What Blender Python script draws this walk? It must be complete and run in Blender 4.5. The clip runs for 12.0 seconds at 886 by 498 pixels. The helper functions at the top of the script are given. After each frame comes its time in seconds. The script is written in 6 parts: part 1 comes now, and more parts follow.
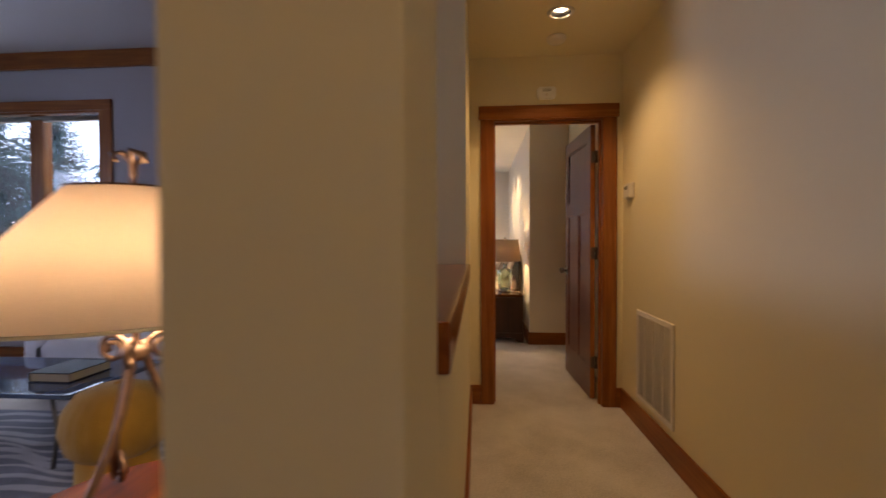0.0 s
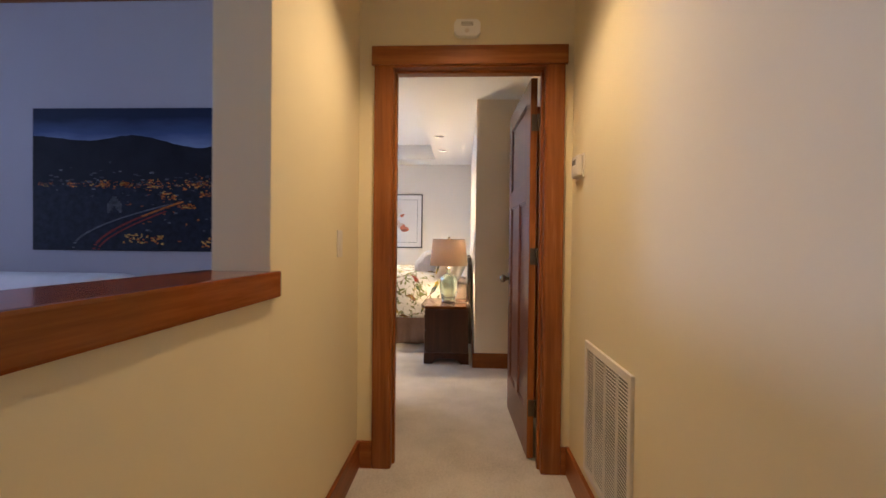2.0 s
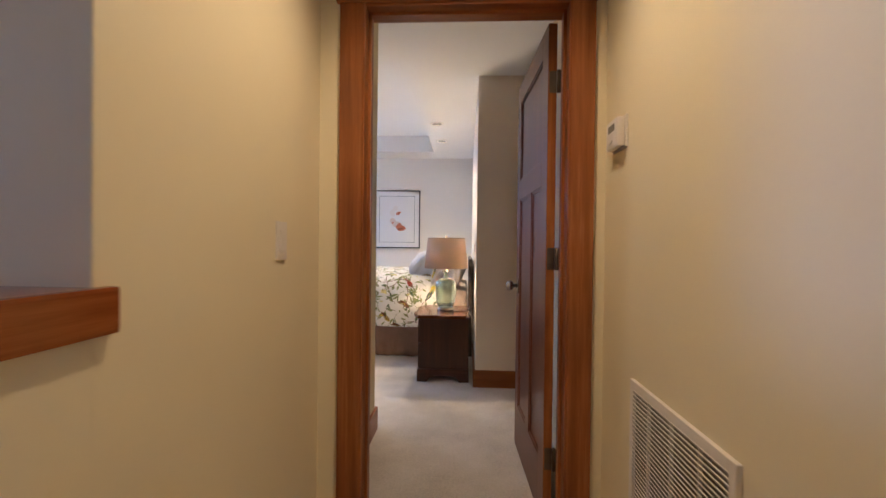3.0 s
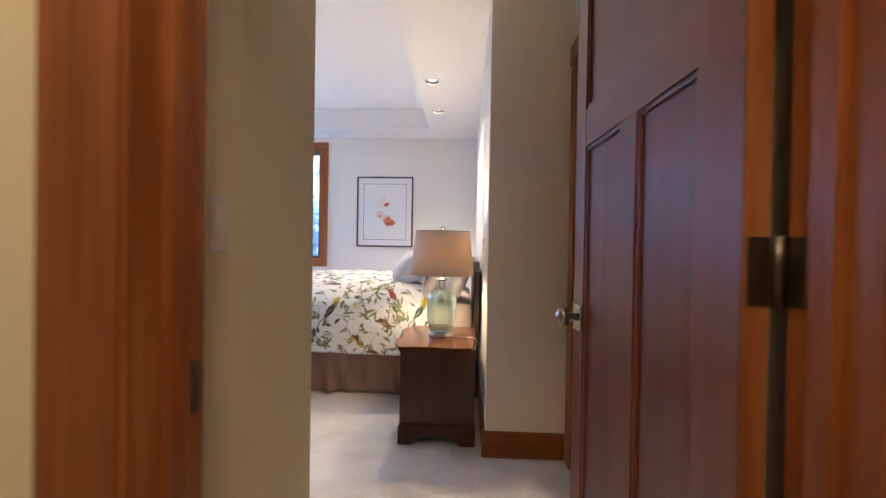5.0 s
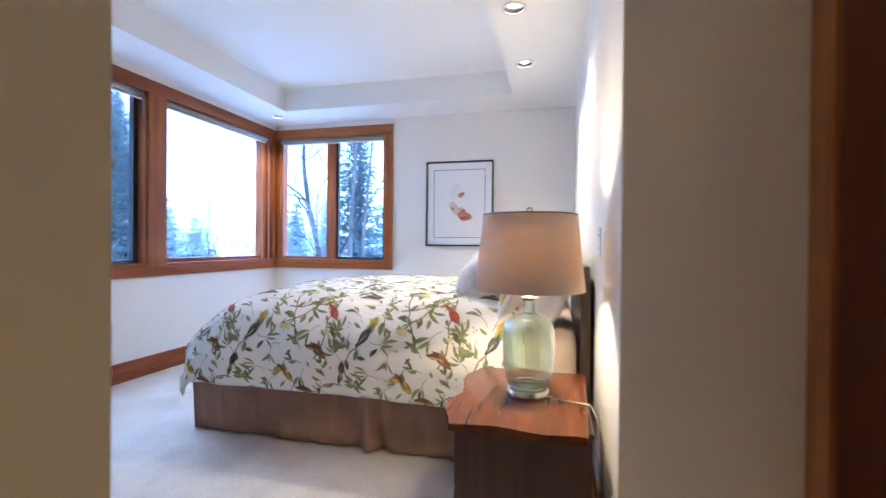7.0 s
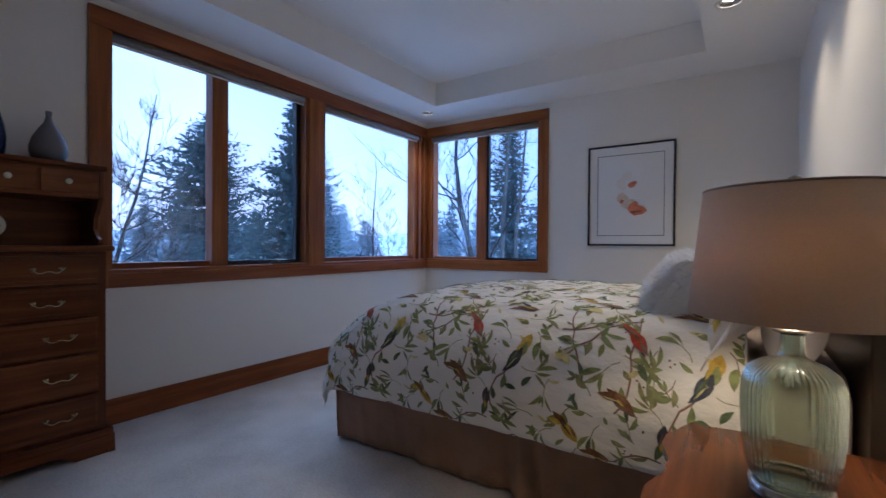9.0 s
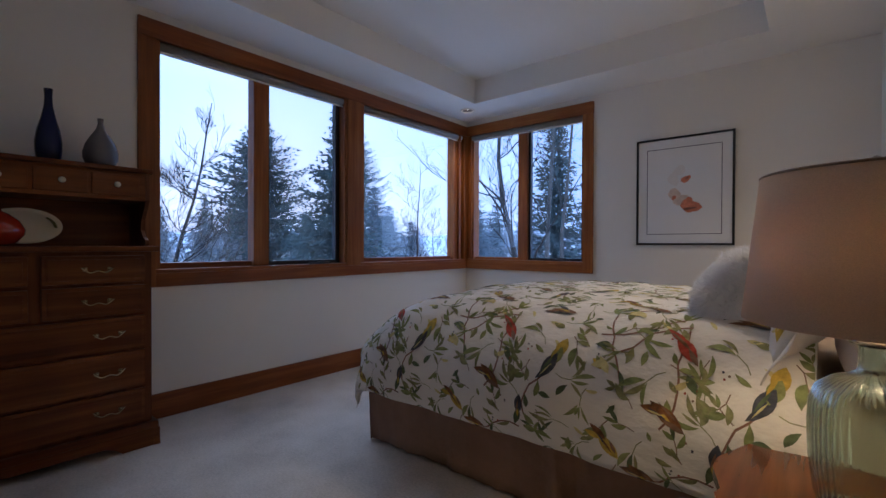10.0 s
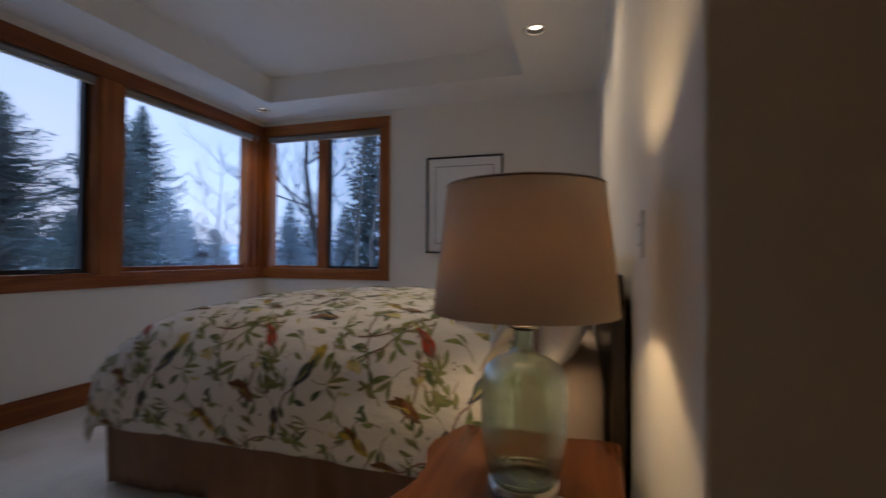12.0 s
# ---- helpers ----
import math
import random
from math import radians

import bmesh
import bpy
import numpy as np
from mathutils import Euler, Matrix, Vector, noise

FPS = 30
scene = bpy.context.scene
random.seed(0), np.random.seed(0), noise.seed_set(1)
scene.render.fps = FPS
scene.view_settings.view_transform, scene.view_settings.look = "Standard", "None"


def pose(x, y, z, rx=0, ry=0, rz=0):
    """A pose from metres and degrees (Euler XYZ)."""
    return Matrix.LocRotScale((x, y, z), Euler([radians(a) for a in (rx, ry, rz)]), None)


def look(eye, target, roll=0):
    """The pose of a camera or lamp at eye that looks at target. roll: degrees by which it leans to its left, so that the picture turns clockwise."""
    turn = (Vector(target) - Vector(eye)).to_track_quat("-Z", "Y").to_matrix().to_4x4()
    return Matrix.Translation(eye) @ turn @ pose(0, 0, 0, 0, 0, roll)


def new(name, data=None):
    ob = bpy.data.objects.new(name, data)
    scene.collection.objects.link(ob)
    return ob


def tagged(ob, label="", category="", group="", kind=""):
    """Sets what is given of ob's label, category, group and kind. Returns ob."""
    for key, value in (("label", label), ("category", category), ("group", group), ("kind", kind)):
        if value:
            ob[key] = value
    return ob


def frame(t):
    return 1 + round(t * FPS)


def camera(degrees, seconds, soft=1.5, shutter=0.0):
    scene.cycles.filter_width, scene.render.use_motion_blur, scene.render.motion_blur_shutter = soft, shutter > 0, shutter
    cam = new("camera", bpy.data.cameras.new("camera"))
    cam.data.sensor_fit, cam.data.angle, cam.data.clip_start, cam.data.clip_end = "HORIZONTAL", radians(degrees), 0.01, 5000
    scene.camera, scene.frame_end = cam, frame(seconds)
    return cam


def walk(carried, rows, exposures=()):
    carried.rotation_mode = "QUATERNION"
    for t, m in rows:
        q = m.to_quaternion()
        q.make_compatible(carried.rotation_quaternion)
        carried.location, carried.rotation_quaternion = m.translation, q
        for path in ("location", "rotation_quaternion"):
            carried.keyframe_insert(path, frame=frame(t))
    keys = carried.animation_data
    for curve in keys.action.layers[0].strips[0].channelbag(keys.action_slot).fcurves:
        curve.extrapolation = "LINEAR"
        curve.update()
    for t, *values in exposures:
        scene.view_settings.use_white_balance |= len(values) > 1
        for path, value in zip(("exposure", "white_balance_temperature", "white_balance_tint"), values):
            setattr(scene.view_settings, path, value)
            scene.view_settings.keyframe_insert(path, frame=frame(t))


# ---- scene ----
cam = camera(89.7, 12.0, shutter=0.5)
PATH = [
    (0, (-0.500, -3.217, 1.183), (-0.655, -1.223, 1.148), -0.2),
    (0.1, (-0.478, -3.180, 1.176), (-0.605, -1.184, 1.144), -0.2),
    (0.5, (-0.259, -3.026, 1.146), (-0.368, -1.029, 1.125), -0.0),
    (1, (-0.11, -2.806, 1.131), (-0.2, -0.808, 1.111), 0.2),
    (1.5, (-0.038, -2.534, 1.145), (-0.13, -0.536, 1.122), 0.4),
    (2, (-0.016, -2.24, 1.151), (-0.11, -0.242, 1.129), 0.6),
    (2.5, (0.004, -1.946, 1.153), (-0.09, 0.051, 1.132), 0.7),
    (2.7, (0.011, -1.835, 1.149), (-0.095, 0.162, 1.129), 0.6),
    (4.3, (0.01, -0.868, 1.123), (-0.087, 1.13, 1.109), 1.0),
    (4.5, (0.004, -0.739, 1.129), (-0.101, 1.258, 1.108), 0.7),
    (5, (-0.024, -0.443, 1.117), (-0.129, 1.554, 1.099), 0.9),
    (5.5, (-0.019, -0.137, 1.108), (-0.132, 1.86, 1.091), 0.8),
    (6, (-0.043, 0.165, 1.112), (-0.222, 2.157, 1.092), 0.7),
    (6.5, (-0.061, 0.43, 1.106), (-0.376, 2.405, 1.09), 0.6),
    (7, (-0.074, 0.657, 1.091), (-0.57, 2.594, 1.074), 0.5),
    (7.2, (-0.08, 0.743, 1.077), (-0.656, 2.658, 1.072), 0.2),
    (8.8, (-0.246, 1.06, 1.086), (-1.305, 2.756, 1.061), 0.2),
    (9, (-0.256, 1.085, 1.08), (-1.371, 2.746, 1.061), 0.4),
    (9.5, (-0.267, 1.132, 1.075), (-1.479, 2.723, 1.056), 0.3),
    (10, (-0.248, 1.19, 1.072), (-1.529, 2.726, 1.056), 0.2),
    (10.5, (-0.19, 1.226, 1.069), (-1.484, 2.751, 1.059), 0.2),
    (11, (-0.155, 1.254, 1.074), (-1.395, 2.823, 1.071), 0.4),
    (11.5, (-0.103, 1.279, 1.07), (-1.108, 3.009, 1.081), 0.4),
    (12, (-0.056, 1.302, 1.053), (-0.645, 3.213, 1.086), 0.4),
]
EXPOSURES = [(0.0, 0.08, 7900, 19), (0.5, 0.42, 7700, 18), (1.0, 0.72, 6900, 16), (1.5, 0.88, 6450, 15), (2.0, 0.8, 6200, 15), (2.5, 0.68, 5950, 16), (2.7, 0.62, 5800, 16), (4.3, 0.58, 5350, 15), (5.0, 0.78, 5350, 15),
             (5.5, 0.97, 5300, 15), (6.5, 1.02, 5200, 14), (7.0, 0.88, 5050, 12), (7.2, 0.78, 5050, 12), (8.8, -0.78, 5050, 13), (9.5, -1.05, 5450, 15), (10.5, -1.22, 5900, 16), (11.5, -1.5, 6250, 16), (12.0, -1.5, 6250, 15)]
walk(cam, [(t, look(eye, target, roll)) for t, eye, target, roll in PATH], EXPOSURES)

# ---------------------------------------------------------------- light
world = bpy.data.worlds.new("overcast_dusk")
scene.world = world
world.use_nodes = True
wt = world.node_tree
sky = wt.nodes.new("ShaderNodeTexSky")
sky.sky_type, sky.sun_disc = "NISHITA", False
sky.sun_elevation, sky.sun_rotation = radians(12), radians(-60)
veil = wt.nodes.new("ShaderNodeMix")
veil.data_type = "RGBA"
veil.inputs[0].default_value = 0.85
veil.inputs[7].default_value = (11.4, 17.2, 28.0, 1)
wt.links.new(sky.outputs[0], veil.inputs[6])
way = wt.nodes.new("ShaderNodeTexCoord")
split = wt.nodes.new("ShaderNodeSeparateXYZ")
lift = wt.nodes.new("ShaderNodeMapRange")          # an overcast sky is brighter overhead than at the horizon
lift.inputs[1].default_value, lift.inputs[2].default_value = 0.30, 1.0
lift.inputs[3].default_value, lift.inputs[4].default_value = 1.0, 3.0
scale = wt.nodes.new("ShaderNodeVectorMath")
scale.operation = "SCALE"
wt.links.new(way.outputs["Generated"], split.inputs[0])
wt.links.new(split.outputs[2], lift.inputs[0])
wt.links.new(veil.outputs[2], scale.inputs[0])
wt.links.new(lift.outputs[0], scale.inputs["Scale"])
wt.links.new(scale.outputs[0], wt.nodes["Background"].inputs[0])
wt.nodes["Background"].inputs[1].default_value = 0.15
sun = new("sun", bpy.data.lights.new("sun", "SUN"))
sun.data.energy, sun.data.angle, sun.data.color = 1.2, radians(40), (0.8, 0.9, 1.0)
sun.matrix_world = look((-20, 10, 25), (0, 0, 0))
WARM = (1.0, 0.79, 0.53)


def lamp_spot(name, place, power, degrees=120, color=WARM, blend=0.7):
    ob = new(name, bpy.data.lights.new(name, "SPOT"))
    ob.data.energy, ob.data.spot_size, ob.data.spot_blend = power, radians(degrees), blend
    ob.data.color, ob.data.shadow_soft_size = color, 0.05
    ob.location = place
    return ob


def lamp_point(name, place, power, color=WARM, size=0.04):
    ob = new(name, bpy.data.lights.new(name, "POINT"))
    ob.data.energy, ob.data.color, ob.data.shadow_soft_size = power, color, size
    ob.location = place
    return ob


HALL_SPOTS = [(-0.02, -0.59)]
ENTRY_FILL = (-0.35, -4.0)
SIDE_FILL = (1.15, 1.45)
ROOM_SPOTS = [(-0.335, 3.32), (-0.33, 4.15), (-3.07, 4.97)]
for sx, sy in HALL_SPOTS:
    lamp_spot("hall_spot", (sx, sy, 2.50), 36, color=(1.0, 0.71, 0.40))
# Warm lamp added out of sight behind the start, for the wall end.
lamp_spot("entry_fill", (*ENTRY_FILL, 2.84), 21, 140, (1.0, 0.68, 0.28))
for (sx, sy), power in zip(ROOM_SPOTS, (66, 66, 36)):
    lamp_spot("room_spot", (sx, sy, 2.50), power, 110, (1.0, 0.78, 0.49))
# Unseen fill lamp added to brighten the side room's wall.
lamp_spot("side_room_fill", (*SIDE_FILL, 2.48), 2.2, 150, (1.0, 0.55, 0.22))
lamp_point("bedside_bulb", (-0.168, 2.245, 1.06), 42, (1.0, 0.73, 0.38))
# Area lamp added in the unseen side window, aimed at the hall wall.
glim = new("daylight_fill", bpy.data.lights.new("daylight_fill", "AREA"))
glim.data.shape, glim.data.size, glim.data.size_y = "RECTANGLE", 1.4, 1.9
glim.data.energy, glim.data.color = 21, (0.54, 0.58, 1.0)
glim.data.spread = radians(112)
glim.matrix_world = look((-7.12, -2.2, 1.6), (0, -2.2, 1.6), 90)
lamp_point("living_bulb", (-1.153, -2.416, 1.10), 8, (1.0, 0.82, 0.62), 0.07)

# ---------------------------------------------------------------- materials
def nodes_of(name):
    m = bpy.data.materials.new(name)
    m.use_nodes = True
    t = m.node_tree
    return m, t, t.nodes["Principled BSDF"]


def ramp(t, fac, stops):
    r = t.nodes.new("ShaderNodeValToRGB")
    while len(r.color_ramp.elements) < len(stops):
        r.color_ramp.elements.new(0.5)
    for e, (p, c) in zip(r.color_ramp.elements, stops):
        e.position, e.color = p, (*c, 1)
    t.links.new(fac, r.inputs[0])
    return r.outputs[0]


def where(t, scale):
    g = t.nodes.new("ShaderNodeNewGeometry")
    m = t.nodes.new("ShaderNodeMapping")
    m.inputs["Scale"].default_value = scale
    t.links.new(g.outputs["Position"], m.inputs[0])
    return m.outputs[0]


def noise_tex(t, vec, scale, detail=4.0, rough=0.55):
    n = t.nodes.new("ShaderNodeTexNoise")
    n.inputs["Scale"].default_value, n.inputs["Detail"].default_value, n.inputs["Roughness"].default_value = scale, detail, rough
    t.links.new(vec, n.inputs["Vector"])
    return n.outputs[0]


def bumped(t, b, height, strength, distance):
    n = t.nodes.new("ShaderNodeBump")
    n.inputs["Strength"].default_value, n.inputs["Distance"].default_value = strength, distance
    t.links.new(height, n.inputs["Height"])
    t.links.new(n.outputs[0], b.inputs["Normal"])


def shade(c, k):
    return tuple(min(1.0, x * k) for x in c)


def plain(name, col, rough=0.5, metal=0.0, var=0.06, scale=3.0, bump=0.0, bscale=300.0, spec=0.5):
    """Painted, plastic or metal surface: broad mottling, fine relief."""
    m, t, b = nodes_of(name)
    v = where(t, (1, 1, 1))
    t.links.new(ramp(t, noise_tex(t, v, scale), [(0.3, shade(col, 1 - var)), (0.7, shade(col, 1 + var))]), b.inputs["Base Color"])
    b.inputs["Roughness"].default_value, b.inputs["Metallic"].default_value = rough, metal
    b.inputs["Specular IOR Level"].default_value = spec
    if bump:
        bumped(t, b, noise_tex(t, v, bscale, 3), 0.5, bump)
    return m


def wood(name, dark, mid, light, axis, rough=0.35, size=1.0, bump=0.0006, spec=0.5):
    """Grain that runs along the given axis of the world."""
    m, t, b = nodes_of(name)
    s = [26 / size] * 3
    s["xyz".index(axis)] = 1.3 / size
    grain = noise_tex(t, where(t, s), 1.0, 6, 0.65)
    broad = noise_tex(t, where(t, (2.2, 2.2, 2.2)), 1.0, 2)
    add = t.nodes.new("ShaderNodeMath")
    add.operation = "MULTIPLY_ADD"
    t.links.new(grain, add.inputs[0])
    add.inputs[1].default_value = 0.75
    half = t.nodes.new("ShaderNodeMath")
    half.operation = "MULTIPLY"
    half.inputs[1].default_value = 0.25
    t.links.new(broad, half.inputs[0])
    t.links.new(half.outputs[0], add.inputs[2])
    info = t.nodes.new("ShaderNodeObjectInfo")
    tone = t.nodes.new("ShaderNodeMath")
    tone.operation = "MULTIPLY_ADD"
    t.links.new(info.outputs["Random"], tone.inputs[0])
    tone.inputs[1].default_value = 0.10
    t.links.new(add.outputs[0], tone.inputs[2])
    t.links.new(ramp(t, tone.outputs[0], [(0.34, dark), (0.55, mid), (0.74, light)]), b.inputs["Base Color"])
    b.inputs["Roughness"].default_value, b.inputs["Specular IOR Level"].default_value = rough, spec
    bumped(t, b, grain, 0.4, bump)
    return m


def fabric(name, col, rough=0.9, weave=900.0, var=0.08, bump=0.0006, sheen=0.2, crease=0.0, mottle=5):
    m, t, b = nodes_of(name)
    v = where(t, (1, 1, 1))
    t.links.new(ramp(t, noise_tex(t, v, mottle, 5), [(0.3, shade(col, 1 - var)), (0.7, shade(col, 1 + var))]), b.inputs["Base Color"])
    b.inputs["Roughness"].default_value, b.inputs["Sheen Weight"].default_value = rough, sheen
    bumped(t, b, noise_tex(t, v, weave, 2), 0.5, bump)
    if crease:
        fine = b.inputs["Normal"].links[0].from_node
        soft = t.nodes.new("ShaderNodeBump")
        soft.inputs["Strength"].default_value, soft.inputs["Distance"].default_value = 0.6, crease
        t.links.new(noise_tex(t, where(t, (7, 11, 9)), 1.0, 4, 0.6), soft.inputs["Height"])
        t.links.new(soft.outputs[0], fine.inputs["Normal"])
    return m


def glow(name, col, strength):
    m, t, b = nodes_of(name)
    b.inputs["Base Color"].default_value = (*col, 1)
    b.inputs["Emission Color"].default_value = (*col, 1)
    b.inputs["Emission Strength"].default_value = strength
    return m


def carpet_material():
    m, t, b = nodes_of("cream_cut_pile_carpet")
    v = where(t, (1, 1, 1))
    broad = noise_tex(t, v, 2.2, 5, 0.6)
    tuft = noise_tex(t, v, 85, 4, 0.75)
    mix = t.nodes.new("ShaderNodeMath")
    mix.operation = "MULTIPLY_ADD"
    mix.inputs[1].default_value = 0.45
    t.links.new(tuft, mix.inputs[0])
    half = t.nodes.new("ShaderNodeMath")
    half.operation = "MULTIPLY"
    half.inputs[1].default_value = 0.55
    t.links.new(broad, half.inputs[0])
    t.links.new(half.outputs[0], mix.inputs[2])
    t.links.new(ramp(t, mix.outputs[0], [(0.36, (0.44, 0.40, 0.355)), (0.50, (0.62, 0.57, 0.51)), (0.64, (0.76, 0.71, 0.65))]), b.inputs["Base Color"])
    b.inputs["Roughness"].default_value, b.inputs["Sheen Weight"].default_value = 0.95, 0.25
    bumped(t, b, mix.outputs[0], 0.8, 0.008)
    return m


def glass(name, col, rough=0.0, ior=1.45):
    m, t, b = nodes_of(name)
    b.inputs["Base Color"].default_value = (*col, 1)
    b.inputs["Transmission Weight"].default_value = 1.0
    b.inputs["Roughness"].default_value, b.inputs["IOR"].default_value = rough, ior
    return m


def shade_cloth(name, col, through_col, share):
    """Linen shade: diffuse cloth that lets part of the bulb's light through."""
    m, t, b = nodes_of(name)
    v = where(t, (1, 1, 1))
    w = noise_tex(t, where(t, (500, 500, 900)), 1.0, 2)
    t.links.new(ramp(t, w, [(0.3, shade(col, 0.86)), (0.7, shade(col, 1.1))]), b.inputs["Base Color"])
    b.inputs["Roughness"].default_value = 0.9
    bumped(t, b, w, 0.4, 0.0006)
    tr = t.nodes.new("ShaderNodeBsdfTranslucent")
    tr.inputs[0].default_value = (*through_col, 1)
    mix = t.nodes.new("ShaderNodeMixShader")
    mix.inputs[0].default_value = share
    t.links.new(b.outputs[0], mix.inputs[1])
    t.links.new(tr.outputs[0], mix.inputs[2])
    t.links.new(mix.outputs[0], t.nodes["Material Output"].inputs[0])
    return m


HALL_PAINT = plain("cream_wall_paint", (0.79, 0.70, 0.47), 0.75, var=0.025, scale=1.2, bump=0.0006, bscale=140)
# On the passage end this warmer tone stands for hall light.
END_PAINT = plain("warm_cream_wall_paint", (0.84, 0.73, 0.57), 0.75, var=0.025, scale=1.2, bump=0.0008, bscale=140)
ROOM_PAINT = plain("off_white_wall_paint", (0.82, 0.77, 0.68), 0.75, var=0.02, scale=1.2, bump=0.0012, bscale=140)
CEIL_PAINT = plain("white_ceiling_paint", (0.84, 0.81, 0.75), 0.85, var=0.02, scale=1.0, bump=0.0015, bscale=110)
# Living room ceiling and walls: the dim light is put into the paint.
LIVING_CEIL = plain("dimmed_living_ceiling_paint", (0.52, 0.50, 0.51), 0.85, var=0.02, scale=1.0, bump=0.0015, bscale=110)
LIVING_PAINT = plain("dimmed_living_wall_paint", (0.39, 0.37, 0.395), 0.8, var=0.02, scale=1.2, bump=0.001, bscale=140)
CARPET = carpet_material()
FIR_D, FIR_M, FIR_L = (0.14, 0.034, 0.008), (0.245, 0.067, 0.015), (0.37, 0.125, 0.031)
CAS_D, CAS_M, CAS_L = (0.17, 0.046, 0.010), (0.285, 0.090, 0.020), (0.44, 0.170, 0.046)
TRIM_X = wood("stained_fir_trim_x", CAS_D, CAS_M, CAS_L, "x", spec=0.3)
TRIM_Y = wood("stained_fir_trim_y", FIR_D, FIR_M, FIR_L, "y", spec=0.3)
CASING_Z = wood("satin_fir_casing", CAS_D, CAS_M, CAS_L, "z", 0.26, spec=0.5)
TRIM_Z = wood("stained_fir_trim_z", CAS_D, CAS_M, CAS_L, "z", spec=0.3)
DOOR_D, DOOR_M, DOOR_L = (0.125, 0.036, 0.018), (0.165, 0.049, 0.024), (0.21, 0.068, 0.032)
DOOR_Z = wood("cherry_door_z", DOOR_D, DOOR_M, DOOR_L, "z", 0.36, 1.4, 0.0001)
DOOR_X = wood("cherry_door_x", DOOR_D, DOOR_M, DOOR_L, "y", 0.36, 1.4, 0.0001)
DRESS_Y = wood("dark_maple_y", (0.060, 0.015, 0.004), (0.145, 0.040, 0.010), (0.25, 0.082, 0.021), "y", 0.38, 1.2, spec=0.25)
DRESS_Z = wood("dark_maple_z", (0.055, 0.014, 0.004), (0.125, 0.034, 0.008), (0.21, 0.066, 0.017), "z", 0.38, 1.2, spec=0.25)
# Side wood tones are about half as light as the top's.
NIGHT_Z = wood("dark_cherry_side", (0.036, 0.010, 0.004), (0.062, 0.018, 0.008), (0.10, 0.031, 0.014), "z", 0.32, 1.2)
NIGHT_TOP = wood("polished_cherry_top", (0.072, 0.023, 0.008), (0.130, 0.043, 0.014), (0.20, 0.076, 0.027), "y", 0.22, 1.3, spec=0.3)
HEADBOARD = plain("dark_headboard_lacquer", (0.03, 0.018, 0.012), 0.35, var=0.15)
NICKEL = plain("brushed_nickel", (0.40, 0.38, 0.35), 0.22, 1.0, var=0.05, scale=30)
BRASS = plain("old_brass", (0.52, 0.43, 0.28), 0.2, 1.0, var=0.12, scale=30)
STEEL = plain("satin_steel", (0.24, 0.22, 0.19), 0.35, 1.0, var=0.06, scale=40)
BRONZE = plain("dark_bronze", (0.15, 0.12, 0.085), 0.42, 1.0, var=0.1, scale=40)
BLACK = plain("black_frame", (0.015, 0.015, 0.017), 0.4, var=0.2)
ALARM_WHITE = plain("white_plastic", (0.86, 0.85, 0.80), 0.35, var=0.02)
PLASTIC = plain("ivory_plastic", (0.76, 0.71, 0.63), 0.4, var=0.02)
WHITE_PAINT = plain("white_enamel", (0.76, 0.71, 0.62), 0.45, var=0.03)
SHADE_DETAIL_GREY = plain("shade_and_detail_grey", (0.22, 0.20, 0.16), 0.8)
PANE = glass("window_glass", (1, 1, 1))


def screen_cloth():
    """Fine wire mesh, too small to see singly: most light passes, some meets grey wire."""
    m, t, b = nodes_of("insect_screen_mesh")
    b.inputs["Base Color"].default_value, b.inputs["Roughness"].default_value = (0.05, 0.055, 0.065, 1), 0.7
    clear = t.nodes.new("ShaderNodeBsdfTransparent")
    mix = t.nodes.new("ShaderNodeMixShader")
    mix.inputs[0].default_value = 0.09
    t.links.new(clear.outputs[0], mix.inputs[1])
    t.links.new(b.outputs[0], mix.inputs[2])
    t.links.new(mix.outputs[0], t.nodes["Material Output"].inputs[0])
    return m


SCREEN = screen_cloth()
BLIND = fabric("grey_blind_cloth", (0.27, 0.255, 0.23), weave=500)
LED = glow("lamp_disc", (1.0, 0.86, 0.66), 14)
CAN = plain("can_reflector", (0.16, 0.15, 0.14), 0.3, 0.8)
SHEET = fabric("beige_sheet", (0.66, 0.52, 0.42))
COTTON = fabric("white_cotton", (0.80, 0.78, 0.75), weave=700, var=0.03)
DUVET = fabric("white_printed_cotton", (0.90, 0.87, 0.82), weave=800, var=0.03, bump=0.0004, crease=0.03)
SKIRT = fabric("taupe_bed_skirt_cloth", (0.36, 0.212, 0.142), weave=500, var=0.16, sheen=0.05, crease=0.03)
FLUFF = shade_cloth("white_faux_fur", (0.92, 0.92, 0.93), (0.96, 0.96, 0.98), 0.3)


def printed(name, col, var=0.35):
    return fabric("print_" + name, col, var=var, sheen=0.1, crease=0.03, mottle=38)


LEAF = printed("leaf_green", (0.23, 0.27, 0.10))
LEAF_L = printed("light_green", (0.29, 0.32, 0.12))
LEAF_D = printed("dark_green", (0.11, 0.15, 0.075))
TWIG = printed("twig_brown", (0.24, 0.14, 0.09))
BRANCH = printed("branch_brown", (0.27, 0.135, 0.095))
RED = printed("red", (0.44, 0.055, 0.028))
YELLOW = printed("yellow", (0.62, 0.44, 0.07))
BROWN = printed("rust", (0.22, 0.095, 0.035), 0.6)
PALE_Y = printed("pale_yellow", (0.72, 0.64, 0.30), 0.2)
OLIVE = printed("olive", (0.29, 0.29, 0.13), 0.4)
SLATE = printed("slate", (0.07, 0.075, 0.10), 0.4)
LINEN = shade_cloth("taupe_linen_shade", (0.64, 0.53, 0.43), (0.70, 0.52, 0.36), 0.155)
RIM = fabric("shade_binding", (0.26, 0.19, 0.14), weave=500)
